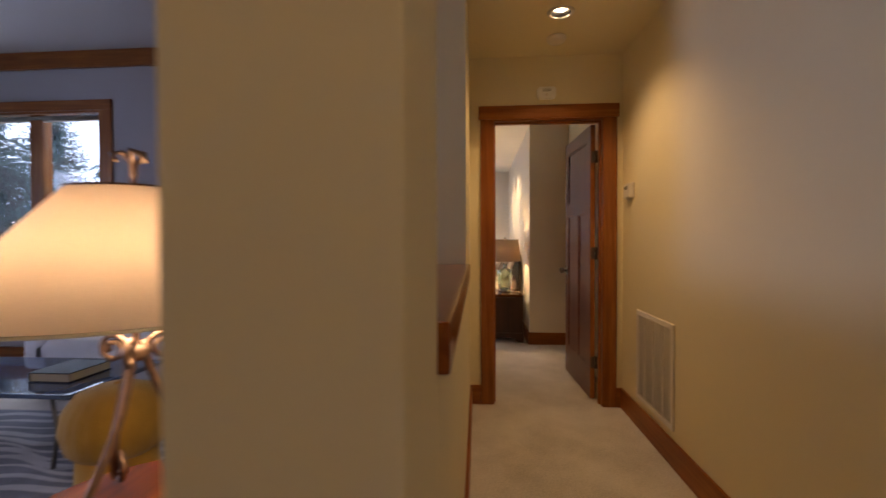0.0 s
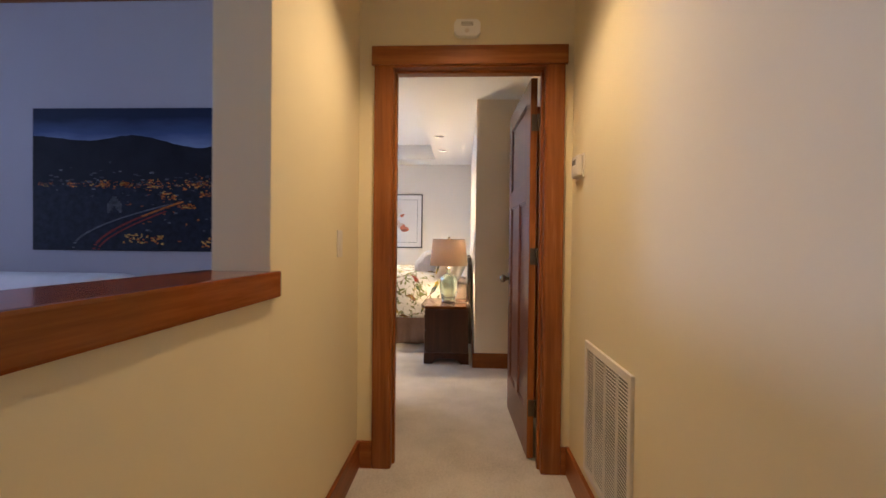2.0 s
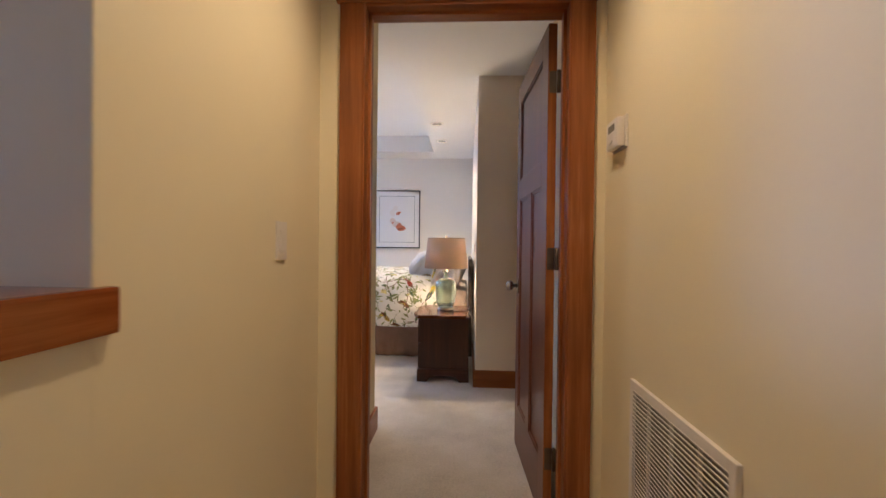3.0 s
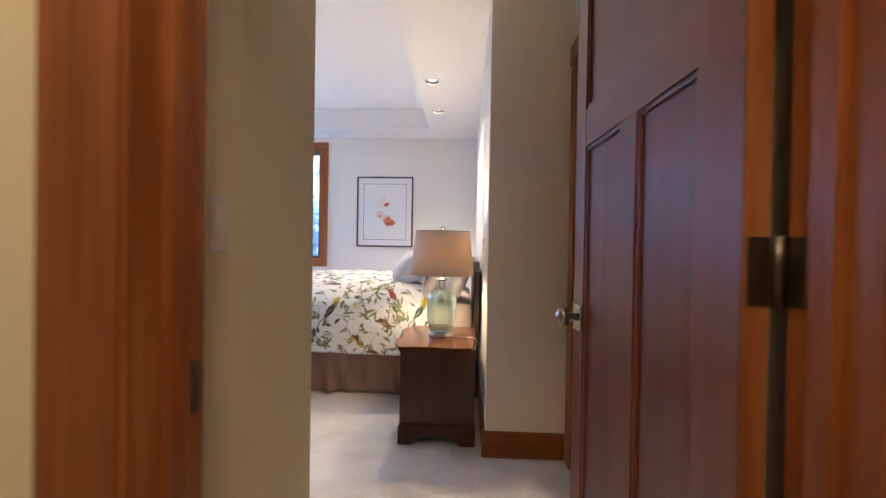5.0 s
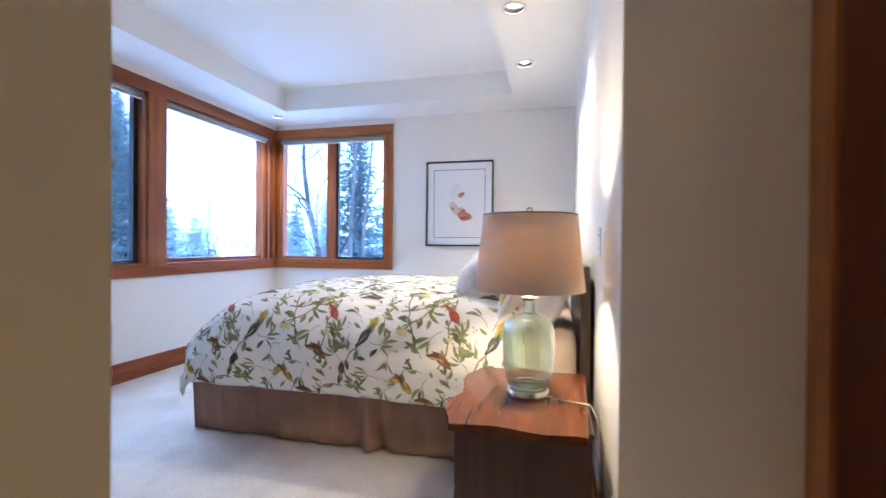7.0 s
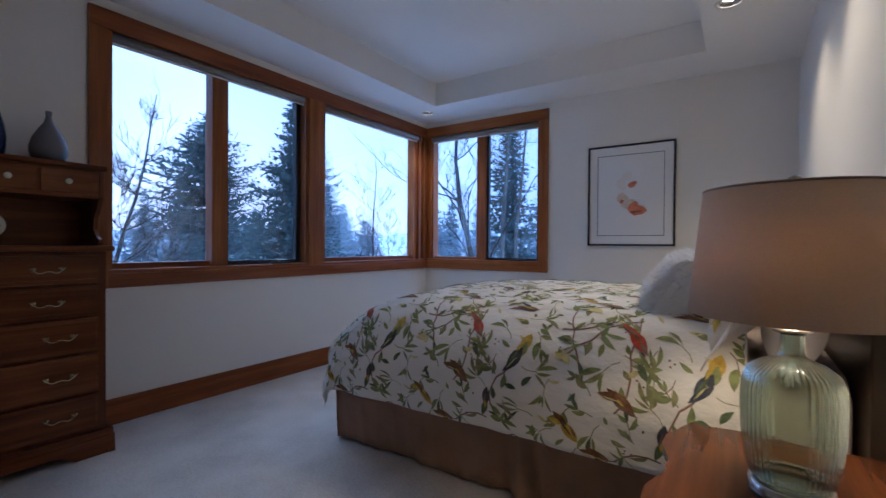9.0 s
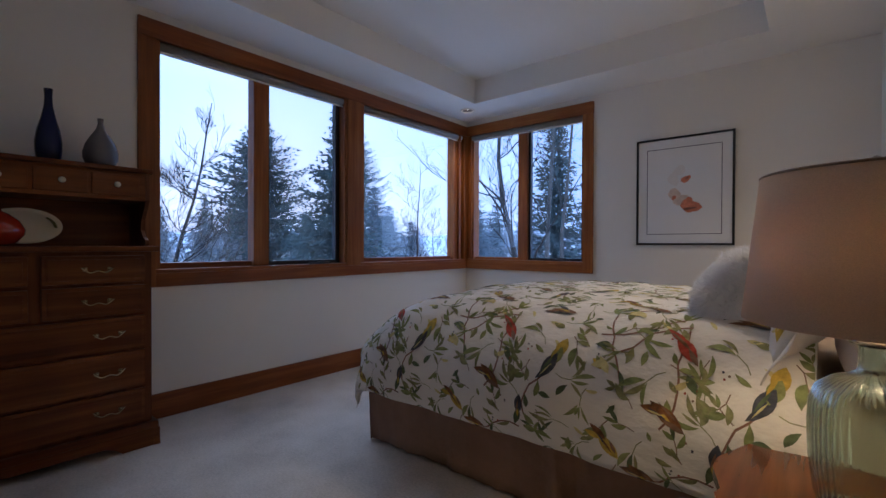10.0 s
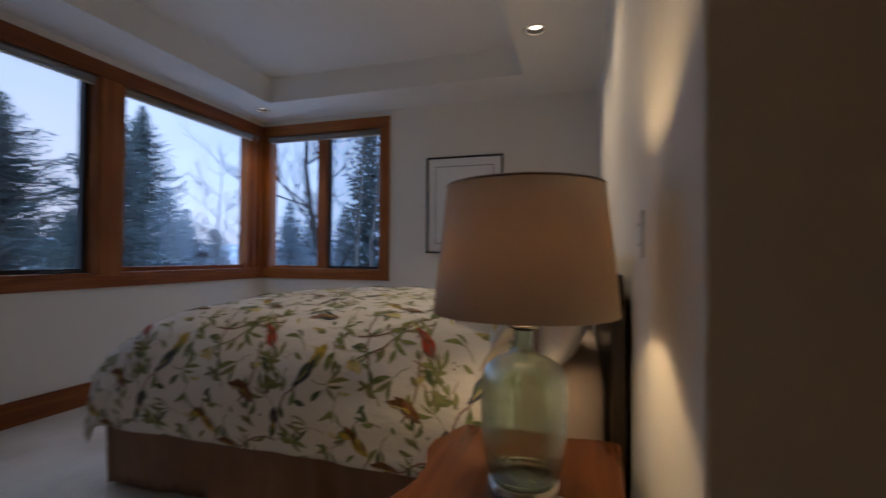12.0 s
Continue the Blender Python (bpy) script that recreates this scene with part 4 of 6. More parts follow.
class Print:
    """Printed motifs, laid on a cloth a hair above it, one mesh for each colour."""

    def __init__(self, place):
        self.place, self.inks = place, {}

    def bm(self, ink):
        return self.inks.setdefault(ink.name, (ink, bmesh.new()))[1]

    def on(self, u, v, lift):
        e = 0.004
        p = self.place(u, v)
        n = (self.place(u + e, v) - self.place(u - e, v)).cross(self.place(u, v + e) - self.place(u, v - e))
        n = n.normalized() if n.length > 1e-12 else Vector((0, 0, 1))
        return p + n * 0.5 * lift * (-1 if n.dot(self.outward(p)) < 0 else 1)

    def outward(self, p):
        return p - Vector((-1.1, YC, 0.3))

    def blade(self, ink, u, v, angle, length, width, lift=0.0035, belly=0.45, n=6, bend=0.0):
        """A pointed leaf shape from (u, v) along an angle."""
        bm = self.bm(ink)
        left, right = [], []
        for i in range(n + 1):
            f = i / n
            w = width * 0.5 * (math.sin(math.pi * f ** (math.log(0.5) / math.log(belly))) if 0 < f < 1 else 0.03)
            a = angle + bend * (f - 0.5)
            cu, cv = u + math.cos(a) * length * f, v + math.sin(a) * length * f
            su, sv = -math.sin(a) * w, math.cos(a) * w
            left.append(bm.verts.new(self.on(cu + su, cv + sv, lift)))
            right.append(bm.verts.new(self.on(cu - su, cv - sv, lift)))
        for i in range(n):
            bm.faces.new((left[i], left[i + 1], right[i + 1], right[i]))

    def line(self, ink, pts, width, lift=0.003):
        bm = self.bm(ink)
        left, right = [], []
        for i, (u, v) in enumerate(pts):
            a, b = pts[max(0, i - 1)], pts[min(len(pts) - 1, i + 1)]
            d = math.hypot(b[0] - a[0], b[1] - a[1]) or 1
            su, sv = -(b[1] - a[1]) / d * width / 2, (b[0] - a[0]) / d * width / 2
            left.append(bm.verts.new(self.on(u + su, v + sv, lift)))
            right.append(bm.verts.new(self.on(u - su, v - sv, lift)))
        for i in range(len(pts) - 1):
            bm.faces.new((left[i], left[i + 1], right[i + 1], right[i]))

    def done(self, parent):
        for ink, bm in self.inks.values():
            ob = part("printed_motif", bm, ink, parent, "", True)
            tagged(ob, kind="stuff")


TILE_U, TILE_V = 0.634, 0.62


def make_tile(rng):
    """One repeat of the cloth's pattern: long branches, fans of narrow leaves, twigs, and plain coloured shapes for
    birds.
    """
    items = [("branch", 0.42, 0.30, 1.1, 7, 0.47), ("branch", 0.24, 0.52, 6.0, 6, 0.53), ("branch", 0.30, 0.20, 2.2, 8, 0.31), ("branch", 0.05, 0.30, 5.4, 7, 0.62), ("branch", 0.52, 0.46, 3.6, 7, 0.17), ("branch", 0.16, 0.06, 0.7, 7, 0.83)]
    for u, v, kind in ((0.00, 0.36, "yellow"), (0.25, 0.44, "red"), (0.29, 0.245, "rust"), (0.155, 0.14, "slate"), (0.47, 0.115, "gold"), (0.43, 0.56, "small"), (0.08, 0.57, "dark"), (0.50, 0.34, "small"), (0.36, 0.02, "rust")):
        items.append((kind, u, v))
    taken = [(it[1], it[2]) for it in items]

    def free_spot():
        """The emptiest of some random places on the repeat."""
        best = None
        for _ in range(24):
            u, v = rng.uniform(0, TILE_U), rng.uniform(0, TILE_V)
            gap = min(math.hypot(min(abs(u - a), TILE_U - abs(u - a)), min(abs(v - b), TILE_V - abs(v - b))) for a, b in taken)
            if best is None or gap > best[0]:
                best = (gap, u, v)
        taken.append(best[1:])
        return best[1:]

    for name, count, low, high in (("fan", 16, 2, 4), ("twig", 15, 2, 3), ("leaf", 32, 0, 0), ("berries", 6, 0, 0)):
        for _ in range(count):
            items.append((name, *free_spot(), rng.uniform(0, 6.28), rng.randint(low, high), rng.random()))
    return items


# strokes of a plain shape in a bird's place: ink, place, angle, length, width
BIRD_SHAPES = {
    "yellow": ((YELLOW, 0.0, 0.052, -1.3, 0.07, 0.038), (LEAF_L, 0.006, 0.022, -1.15, 0.06, 0.036), (SLATE, 0.016, 0.002, -1.05, 0.085, 0.038), (SLATE, 0.036, -0.045, -0.7, 0.045, 0.016), (YELLOW, 0.012, 0.03, -1.1, 0.05, 0.010), (LEAF_D, 0.024, -0.004, -1.0, 0.06, 0.008), (PALE_Y, 0.03, -0.03, -0.9, 0.045, 0.005)),
    "red": ((RED, -0.03, -0.035, 0.9, 0.09, 0.036), (RED, -0.005, 0.01, 0.65, 0.07, 0.020), (TWIG, -0.034, -0.042, 1.0, 0.05, 0.014), (BROWN, -0.012, -0.004, 0.75, 0.065, 0.010), (TWIG, 0.006, 0.016, 0.6, 0.05, 0.005)),
    "rust": ((BROWN, -0.045, -0.03, 0.65, 0.095, 0.034), (YELLOW, -0.02, -0.02, 0.7, 0.045, 0.013), (BROWN, -0.005, 0.004, 0.15, 0.06, 0.022), (TWIG, -0.05, -0.035, 0.45, 0.06, 0.014), (SLATE, -0.01, -0.012, 0.5, 0.05, 0.006), (TWIG, -0.03, -0.008, 0.7, 0.055, 0.006), (PALE_Y, 0.0, -0.002, 0.2, 0.04, 0.005)),
    "slate": ((SLATE, -0.008, 0.05, -1.4, 0.075, 0.028), (LEAF_D, -0.002, 0.0, -1.25, 0.065, 0.022), (YELLOW, 0.002, 0.0, -1.5, 0.03, 0.009), (TWIG, -0.004, 0.03, -1.3, 0.05, 0.006)),
    "gold": ((YELLOW, -0.035, -0.045, 0.9, 0.085, 0.036), (BROWN, -0.005, 0.005, 0.7, 0.055, 0.022), (YELLOW, 0.01, 0.005, 0.3, 0.045, 0.018), (TWIG, -0.03, -0.03, 1.2, 0.04, 0.010), (SLATE, -0.012, -0.018, 0.9, 0.045, 0.007), (BROWN, -0.02, -0.03, 1.0, 0.045, 0.005)),
    "small": ((YELLOW, -0.02, 0.0, 0.4, 0.045, 0.024), (LEAF_L, -0.004, 0.004, 1.0, 0.03, 0.014), (PALE_Y, -0.03, -0.012, 0.9, 0.05, 0.022), (PALE_Y, -0.02, 0.014, -0.3, 0.045, 0.020)),
    "dark": ((TWIG, -0.055, -0.01, 0.15, 0.095, 0.024), (SLATE, -0.02, 0.004, 0.5, 0.055, 0.015), (BROWN, 0.0, -0.006, -0.2, 0.06, 0.016), (YELLOW, -0.03, -0.006, 0.2, 0.05, 0.006), (SLATE, -0.045, -0.016, 0.0, 0.07, 0.007)),
}
GREENS = (LEAF, LEAF, LEAF_L, LEAF_D, OLIVE, OLIVE)


def lay_tile(pr, items, u0, v0, flip=1):
    for it in items:
        kind, u, v = it[0], u0 + it[1], v0 + it[2] * flip
        rng = random.Random(int(it[5] * 1e6)) if len(it) > 5 else None
        if kind == "leaf":
            ln = rng.uniform(0.026, 0.055)
            pr.blade(rng.choice((LEAF, LEAF_L, OLIVE, LEAF_D, PALE_Y)), u, v, it[3] * flip, ln, ln * rng.uniform(0.25, 0.5), bend=rng.uniform(-0.5, 0.5))
        elif kind == "berries":
            for k in range(rng.randint(3, 5)):
                pr.blade(rng.choice((TWIG, SLATE, RED)), u + rng.uniform(-0.02, 0.02), v + rng.uniform(-0.02, 0.02), rng.uniform(0, 6.28), 0.008, 0.007, n=4)
        elif kind == "fan":
            a = it[3] * flip
            for k in range(it[4]):
                b = a + (k - (it[4] - 1) / 2) * rng.uniform(0.38, 0.58)
                ln = rng.uniform(0.045, 0.092)
                pr.blade(rng.choice(GREENS), u + 0.012 * math.cos(b), v + 0.012 * math.sin(b), b, ln, ln * rng.uniform(0.13, 0.25), 0.0033 + 0.0003 * k, bend=rng.uniform(-0.6, 0.6), belly=rng.uniform(0.45, 0.62))
            pr.line(OLIVE, [(u - 0.05 * math.cos(a + 0.3), v - 0.05 * math.sin(a + 0.3)), (u - 0.025 * math.cos(a + 0.1), v - 0.025 * math.sin(a + 0.1)), (u + 0.014 * math.cos(a), v + 0.014 * math.sin(a))], 0.0028)
        elif kind in ("twig", "branch"):
            long = kind == "branch"
            a, pts = it[3] * flip, [(u, v)]
            for k in range(it[4]):
                a += rng.uniform(-0.5, 0.5)
                step = 0.040 if long else 0.026
                pts.append((pts[-1][0] + step * math.cos(a), pts[-1][1] + step * math.sin(a)))
                s = 1 if k % 2 else -1
                if long and k % 2:
                    continue
                ln = rng.uniform(0.034, 0.068)
                pr.blade(rng.choice(GREENS), pts[-1][0], pts[-1][1], a + s * rng.uniform(0.4, 0.95), ln, ln * rng.uniform(0.24, 0.46), bend=rng.uniform(-0.5, 0.5), belly=rng.uniform(0.4, 0.6))
            pr.blade(rng.choice(GREENS), pts[-1][0], pts[-1][1], a, rng.uniform(0.035, 0.06), 0.013)
            pr.line(BRANCH if long else TWIG, pts, 0.0062 if long else 0.003)
        else:
            for k, (ink, du, dv, a, ln, w) in enumerate(BIRD_SHAPES[kind]):
                pr.blade(ink, u + 1.2 * du, v + 1.2 * dv * flip, a * flip, 1.2 * ln, 1.2 * w, 0.0055 + 0.0008 * k)


pattern = make_tile(random.Random(5))


def inside_duvet(u, v):
    return duvet_at(min(max(u, 0.004), UMAX), min(max(v, -VMAX), VMAX))


motifs = Print(inside_duvet)
for i in range(5):
    for j in range(4):
        lay_tile(motifs, pattern, 0.065 - TILE_U + i * TILE_U + (0.02 if j % 2 else 0), -VMAX - 0.01 + j * TILE_V)
motifs.done(duvet)


def pillow(name, center, size, turn, material, label, category="pillow", puff=0.5, seed=0.0, lumps=0.012):
    """A stuffed cushion: size is width, height and thickness; turn its pose."""
    bm = bmesh.new()
    n = 22
    grid = {}
    m = Matrix.Translation(center) @ turn
    for s in (1, -1):
        for i in range(n + 1):
            for j in range(n + 1):
                a, b = 2 * i / n - 1, 2 * j / n - 1
                if s < 0 and (abs(a) == 1 or abs(b) == 1):
                    grid[s, i, j] = grid[1, i, j]
                    continue
                body = ((1 - abs(a) ** 2.6) * (1 - abs(b) ** 2.6)) ** puff
                pin = 1 - 0.07 * (1 - abs(a * b))
                p = Vector((a * size[0] / 2 * (1 - 0.06 * (1 - b * b)), b * size[1] / 2 * (1 - 0.06 * (1 - a * a)), s * body * size[2] / 2))
                p += Vector((0, 0, 1)) * lumps * noise.noise(Vector((a * 2, b * 2, seed + s)))
                grid[s, i, j] = bm.verts.new(m @ p)
        for i in range(n):
            for j in range(n):
                q = [grid[s, i, j], grid[s, i + 1, j], grid[s, i + 1, j + 1], grid[s, i, j + 1]]
                bm.faces.new(q if s > 0 else q[::-1])
    return tagged(link(name, bm, material, None, "", True), label, category)


def leaning(deg_back, yaw=0.0):
    """Upright cushion whose face looks to -x, leaning back."""
    return Matrix.Rotation(radians(yaw), 4, "Z") @ Matrix.Rotation(radians(-90 + deg_back), 4, "Y") @ Matrix.Rotation(radians(90), 4, "Z")


pillow("pillow", (-0.09, 2.99, 0.895), (0.66, 0.42, 0.17), leaning(17), COTTON, "white bed pillow leaning on the headboard", seed=1)
pillow("pillow", (-0.09, 3.92, 0.895), (0.66, 0.42, 0.17), leaning(17), COTTON, "white bed pillow leaning on the headboard", seed=2)
sham = pillow("pillow_sham", (-0.25, 3.05, 0.90), (0.62, 0.38, 0.15), leaning(28), DUVET, "white pillow sham printed with leafy twigs", seed=3)
sham_b = pillow("pillow_sham", (-0.25, 3.92, 0.90), (0.62, 0.38, 0.15), leaning(28), DUVET, "white pillow sham printed with leafy twigs", seed=4)


def sham_print(center, ob):
    m = Matrix.Translation(center) @ leaning(28)

    def at(u, v):
        a, b = max(-0.97, min(0.97, u / 0.31)), max(-0.97, min(0.97, v / 0.19))
        body = ((1 - abs(a) ** 2.6) * (1 - abs(b) ** 2.6)) ** 0.5
        return m @ Vector((a * 0.31 * (1 - 0.06 * (1 - b * b)), b * 0.19 * (1 - 0.06 * (1 - a * a)), body * 0.075 + 0.006))
    pr = Print(at)
    pr.outward = lambda p: p - m.translation
    lay_tile(pr, pattern, -0.31, -0.30)
    pr.done(ob)




def sham_flange(center, ob, seed, flap):
    """The flat border round a sham; the lower corner to -y may droop as a loose flap."""
    m = Matrix.Translation(center) @ leaning(28)
    side = 1 if (m.to_3x3() @ Vector((1, 0, 0))).y < 0 else -1
    bm = bmesh.new()
    inner, outer = [], []
    n = 24
    ring = [(-1 + 2 * k / n, -1) for k in range(n)] + [(1, -1 + 2 * k / n) for k in range(n)] + [(1 - 2 * k / n, 1) for k in range(n)] + [(-1, 1 - 2 * k / n) for k in range(n)]
    for a, b in ring:
        near = max(0.0, 1 - math.hypot(a * side - 1, (b + 1) * 0.7) / 0.55) if flap else 0.0
        lift = 0.012 * noise.noise(Vector((a * 3, b * 3, seed)))
        inner.append(bm.verts.new(m @ Vector((a * 0.300, b * 0.180, 0.0))))
        p = m @ Vector((a * 0.362, b * 0.236, lift))
        outer.append(bm.verts.new(p + near * Vector((-0.05, 0.0, -0.05))))
    for k in range(len(ring)):
        q = (k + 1) % len(ring)
        bm.faces.new((inner[k], inner[q], outer[q], outer[k]))
    fl = part("flange", bm, DUVET, ob, "", True)
    fl.modifiers.new("thick", "SOLIDIFY").thickness = 0.004


sham_flange((-0.25, 3.05, 0.90), sham, 1.0, True)
sham_flange((-0.25, 3.92, 0.90), sham_b, 2.0, False)
sham_print((-0.25, 3.05, 0.90), sham)
sham_print((-0.25, 3.92, 0.90), sham_b)
fur = pillow("throw_pillow", (-0.44, 3.05, 0.895), (0.37, 0.34, 0.24), leaning(30, 6), FLUFF, "fluffy white faux-fur throw pillow on the bed", seed=6, lumps=0.02)


def fur_tufts(ob, count, seed):
    rng = random.Random(seed)
    me = ob.data
    bm = bmesh.new()
    polys = list(me.polygons)
    for _ in range(count):
        p = rng.choice(polys)
        n = p.normal
        corners = [me.vertices[k].co for k in p.vertices]
        share = [rng.random() for _ in corners]
        c = sum((q * w for q, w in zip(corners, share)), Vector()) / sum(share)
        side = n.orthogonal().normalized()
        side.rotate(Matrix.Rotation(rng.uniform(0, 6.28), 3, n))
        ln = rng.uniform(0.014, 0.036)
        tip = c + (n + Vector((rng.uniform(-0.5, 0.5), rng.uniform(-0.5, 0.5), rng.uniform(-0.8, 0.1)))).normalized() * ln
        c = c + side * rng.uniform(-0.012, 0.012)
        bm.faces.new((bm.verts.new(c - side * 0.0016), bm.verts.new(c + side * 0.0016), bm.verts.new(tip)))
    return tagged(part("fur", bm, FLUFF, ob, "long white pile"), kind="stuff")


fur_tufts(fur, 26000, 3)

# ---------------------------------------------------------------- nightstand and lamp
ns = thing("nightstand", (-0.17, 2.25, 0), "dark cherry nightstand with a polished scalloped top", "nightstand")


def scalloped(x0, x1, y0, y1):
    """Plan of the top: a serpentine front to -x and shaped ends."""
    pts = []
    for k in range(25):
        f = k / 24
        pts.append((x0 + 0.018 * math.cos(f * 4 * math.pi) - 0.012 * math.sin(f * math.pi), y0 + (y1 - y0) * f))
    for k in range(1, 17):
        f = k / 16
        pts.append((x0 + (x1 - x0) * f, y1 - 0.012 * math.sin(f * math.pi) * math.cos(f * 3 * math.pi)))
    for k in range(1, 17):
        f = k / 16
        pts.append((x1 - (x1 - x0) * f if k < 16 else x0 + 0.018, y0 + 0.014 * math.sin(f * math.pi) * math.cos(f * 3 * math.pi)))
    return pts[:-1]


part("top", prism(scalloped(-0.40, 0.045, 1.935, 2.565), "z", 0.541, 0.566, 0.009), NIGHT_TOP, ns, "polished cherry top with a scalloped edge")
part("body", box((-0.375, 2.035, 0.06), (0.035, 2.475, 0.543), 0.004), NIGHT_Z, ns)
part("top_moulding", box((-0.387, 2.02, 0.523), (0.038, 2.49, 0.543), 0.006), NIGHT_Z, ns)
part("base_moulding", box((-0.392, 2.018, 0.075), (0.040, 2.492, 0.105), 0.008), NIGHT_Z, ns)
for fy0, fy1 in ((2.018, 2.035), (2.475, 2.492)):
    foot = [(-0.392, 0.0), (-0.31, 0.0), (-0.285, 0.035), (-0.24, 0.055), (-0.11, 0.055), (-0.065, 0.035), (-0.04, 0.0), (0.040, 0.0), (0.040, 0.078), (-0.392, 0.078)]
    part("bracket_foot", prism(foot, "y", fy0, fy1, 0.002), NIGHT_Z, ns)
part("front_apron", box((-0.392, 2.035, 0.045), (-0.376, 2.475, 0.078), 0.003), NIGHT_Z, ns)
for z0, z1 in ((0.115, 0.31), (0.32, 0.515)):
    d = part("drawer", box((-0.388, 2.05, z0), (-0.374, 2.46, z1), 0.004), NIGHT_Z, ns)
    part("knob", puck([(0.006, 0), (0.006, 0.01), (0.014, 0.018), (0.012, 0.026), (0.0, 0.028)], Matrix.Translation((-0.388, 2.255, (z0 + z1) / 2)) @ Matrix.Rotation(radians(-90), 4, "Y")), BRASS, d, "", True)

LX, LY, LZ = -0.168, 2.245, 0.5665
tl = thing("table_lamp", (LX, LY, LZ), "ribbed green glass table lamp with a lit taupe linen shade", "lamp")
part("base", lathe([(0.072, 0.0), (0.073, 0.004), (0.073, 0.028), (0.066, 0.031), (0.0, 0.031)], (LX, LY, LZ), 48), NICKEL, tl, "brushed nickel base ring", True)
OUT = [(0.062, 0.033), (0.071, 0.043), (0.079, 0.070), (0.0865, 0.13), (0.088, 0.19), (0.0865, 0.232), (0.078, 0.257), (0.057, 0.274), (0.034, 0.284), (0.0225, 0.292), (0.0200, 0.304), (0.0200, 0.333), (0.025, 0.3385)]
INN = [(0.020, 0.3385), (0.016, 0.333), (0.016, 0.304), (0.0185, 0.290), (0.032, 0.279), (0.054, 0.269), (0.074, 0.253), (0.0822, 0.230), (0.0835, 0.19), (0.082, 0.13), (0.0745, 0.072), (0.066, 0.047), (0.056, 0.039)]
part("glass_body", lathe(OUT + INN, (LX, LY, LZ), 192, 48, 0.014, close=True), BOTTLE, tl, "ribbed pale green glass bottle", True)
part("cap", lathe([(0.025, 0.3385), (0.034, 0.340), (0.035, 0.344), (0.033, 0.348), (0.012, 0.351), (0.008, 0.36), (0.008, 0.43)], (LX, LY, LZ), 32), NICKEL, tl, "nickel cap and stem", True)
part("bulb", lathe([(0.013, 0.42), (0.014, 0.44), (0.028, 0.475), (0.030, 0.495), (0.022, 0.52), (0.0, 0.528)], (LX, LY, LZ), 24), glow("bulb_glow", (1.0, 0.8, 0.5), 6), tl, "", True)
SH = [(0.190, 0.371), (0.162, 0.634), (0.161, 0.634), (0.189, 0.371)]
part("shade", lathe(SH, (LX, LY, LZ), 64, close=True), LINEN, tl, "taupe linen drum shade", True)
part("shade_ring", lathe([(0.163, 0.630), (0.1635, 0.633), (0.161, 0.635), (0.160, 0.631)], (LX, LY, LZ), 64, close=True), RIM, tl, "dark rim of the shade", True)
spider = bmesh.new()
for k in range(3):
    a = k * 2.094
    tube_into(spider, [(LX, LY, LZ + 0.628), (LX + 0.161 * math.cos(a), LY + 0.161 * math.sin(a), LZ + 0.633)], 0.0022, 6)
part("spider", spider, NICKEL, tl)
part("harp", tube([(LX, LY - 0.008, LZ + 0.42), (LX, LY - 0.05, LZ + 0.47), (LX, LY - 0.05, LZ + 0.57), (LX, LY, LZ + 0.628), (LX, LY + 0.05, LZ + 0.57), (LX, LY + 0.05, LZ + 0.47), (LX, LY + 0.008, LZ + 0.42)], 0.002, 6), NICKEL, tl)
part("finial", lathe([(0.005, 0.628), (0.005, 0.64), (0.011, 0.646), (0.011, 0.656), (0.0, 0.662)], (LX, LY, LZ), 20), NICKEL, tl, "", True)
cord = thing("lamp_cord", (LX + 0.1, LY, LZ), "thin pale lamp cord across the nightstand", "cord")
part("wire", tube([(LX + 0.07, LY - 0.01, LZ + 0.004), (LX + 0.11, LY - 0.03, LZ + 0.004), (LX + 0.17, LY - 0.045, LZ + 0.004), (LX + 0.205, LY - 0.05, LZ + 0.002), (0.062, LY - 0.05, 0.52), (0.070, LY - 0.06, 0.30)], 0.0028, 8), PLASTIC, cord, "", True)

# ---------------------------------------------------------------- framed print
pic = thing("framed_print", (-1.09, FY, 1.53), "thin black frame with a sparse petal print on white paper", "picture")
PX0, PX1, PZ0, PZ1 = -1.459, -0.727, 1.082, 1.991
part("frame", boxes(((PX0, FY - 0.025, PZ0), (PX0 + 0.016, FY, PZ1)), ((PX1 - 0.016, FY - 0.025, PZ0), (PX1, FY, PZ1)), ((PX0 + 0.016, FY - 0.025, PZ1 - 0.016), (PX1 - 0.016, FY, PZ1)), ((PX0 + 0.016, FY - 0.025, PZ0), (PX1 - 0.016, FY, PZ0 + 0.016)), bevel=0.002), BLACK, pic, "thin black frame")
part("mat_board", box((PX0 + 0.016, FY - 0.012, PZ0 + 0.016), (PX1 - 0.016, FY - 0.004, PZ1 - 0.016)), PAPER, pic, "white mat board")
i0, i1, k0, k1 = PX0 + 0.085, PX1 - 0.085, PZ0 + 0.09, PZ1 - 0.09
part("mat_line", boxes(((i0, FY - 0.0135, k0), (i0 + 0.005, FY - 0.0115, k1)), ((i1 - 0.005, FY - 0.0135, k0), (i1, FY - 0.0115, k1)), ((i0 + 0.005, FY - 0.0135, k1 - 0.005), (i1 - 0.005, FY - 0.0115, k1)), ((i0 + 0.005, FY - 0.0135, k0), (i1 - 0.005, FY - 0.0115, k0 + 0.005))), INK, pic, "dark inner line")


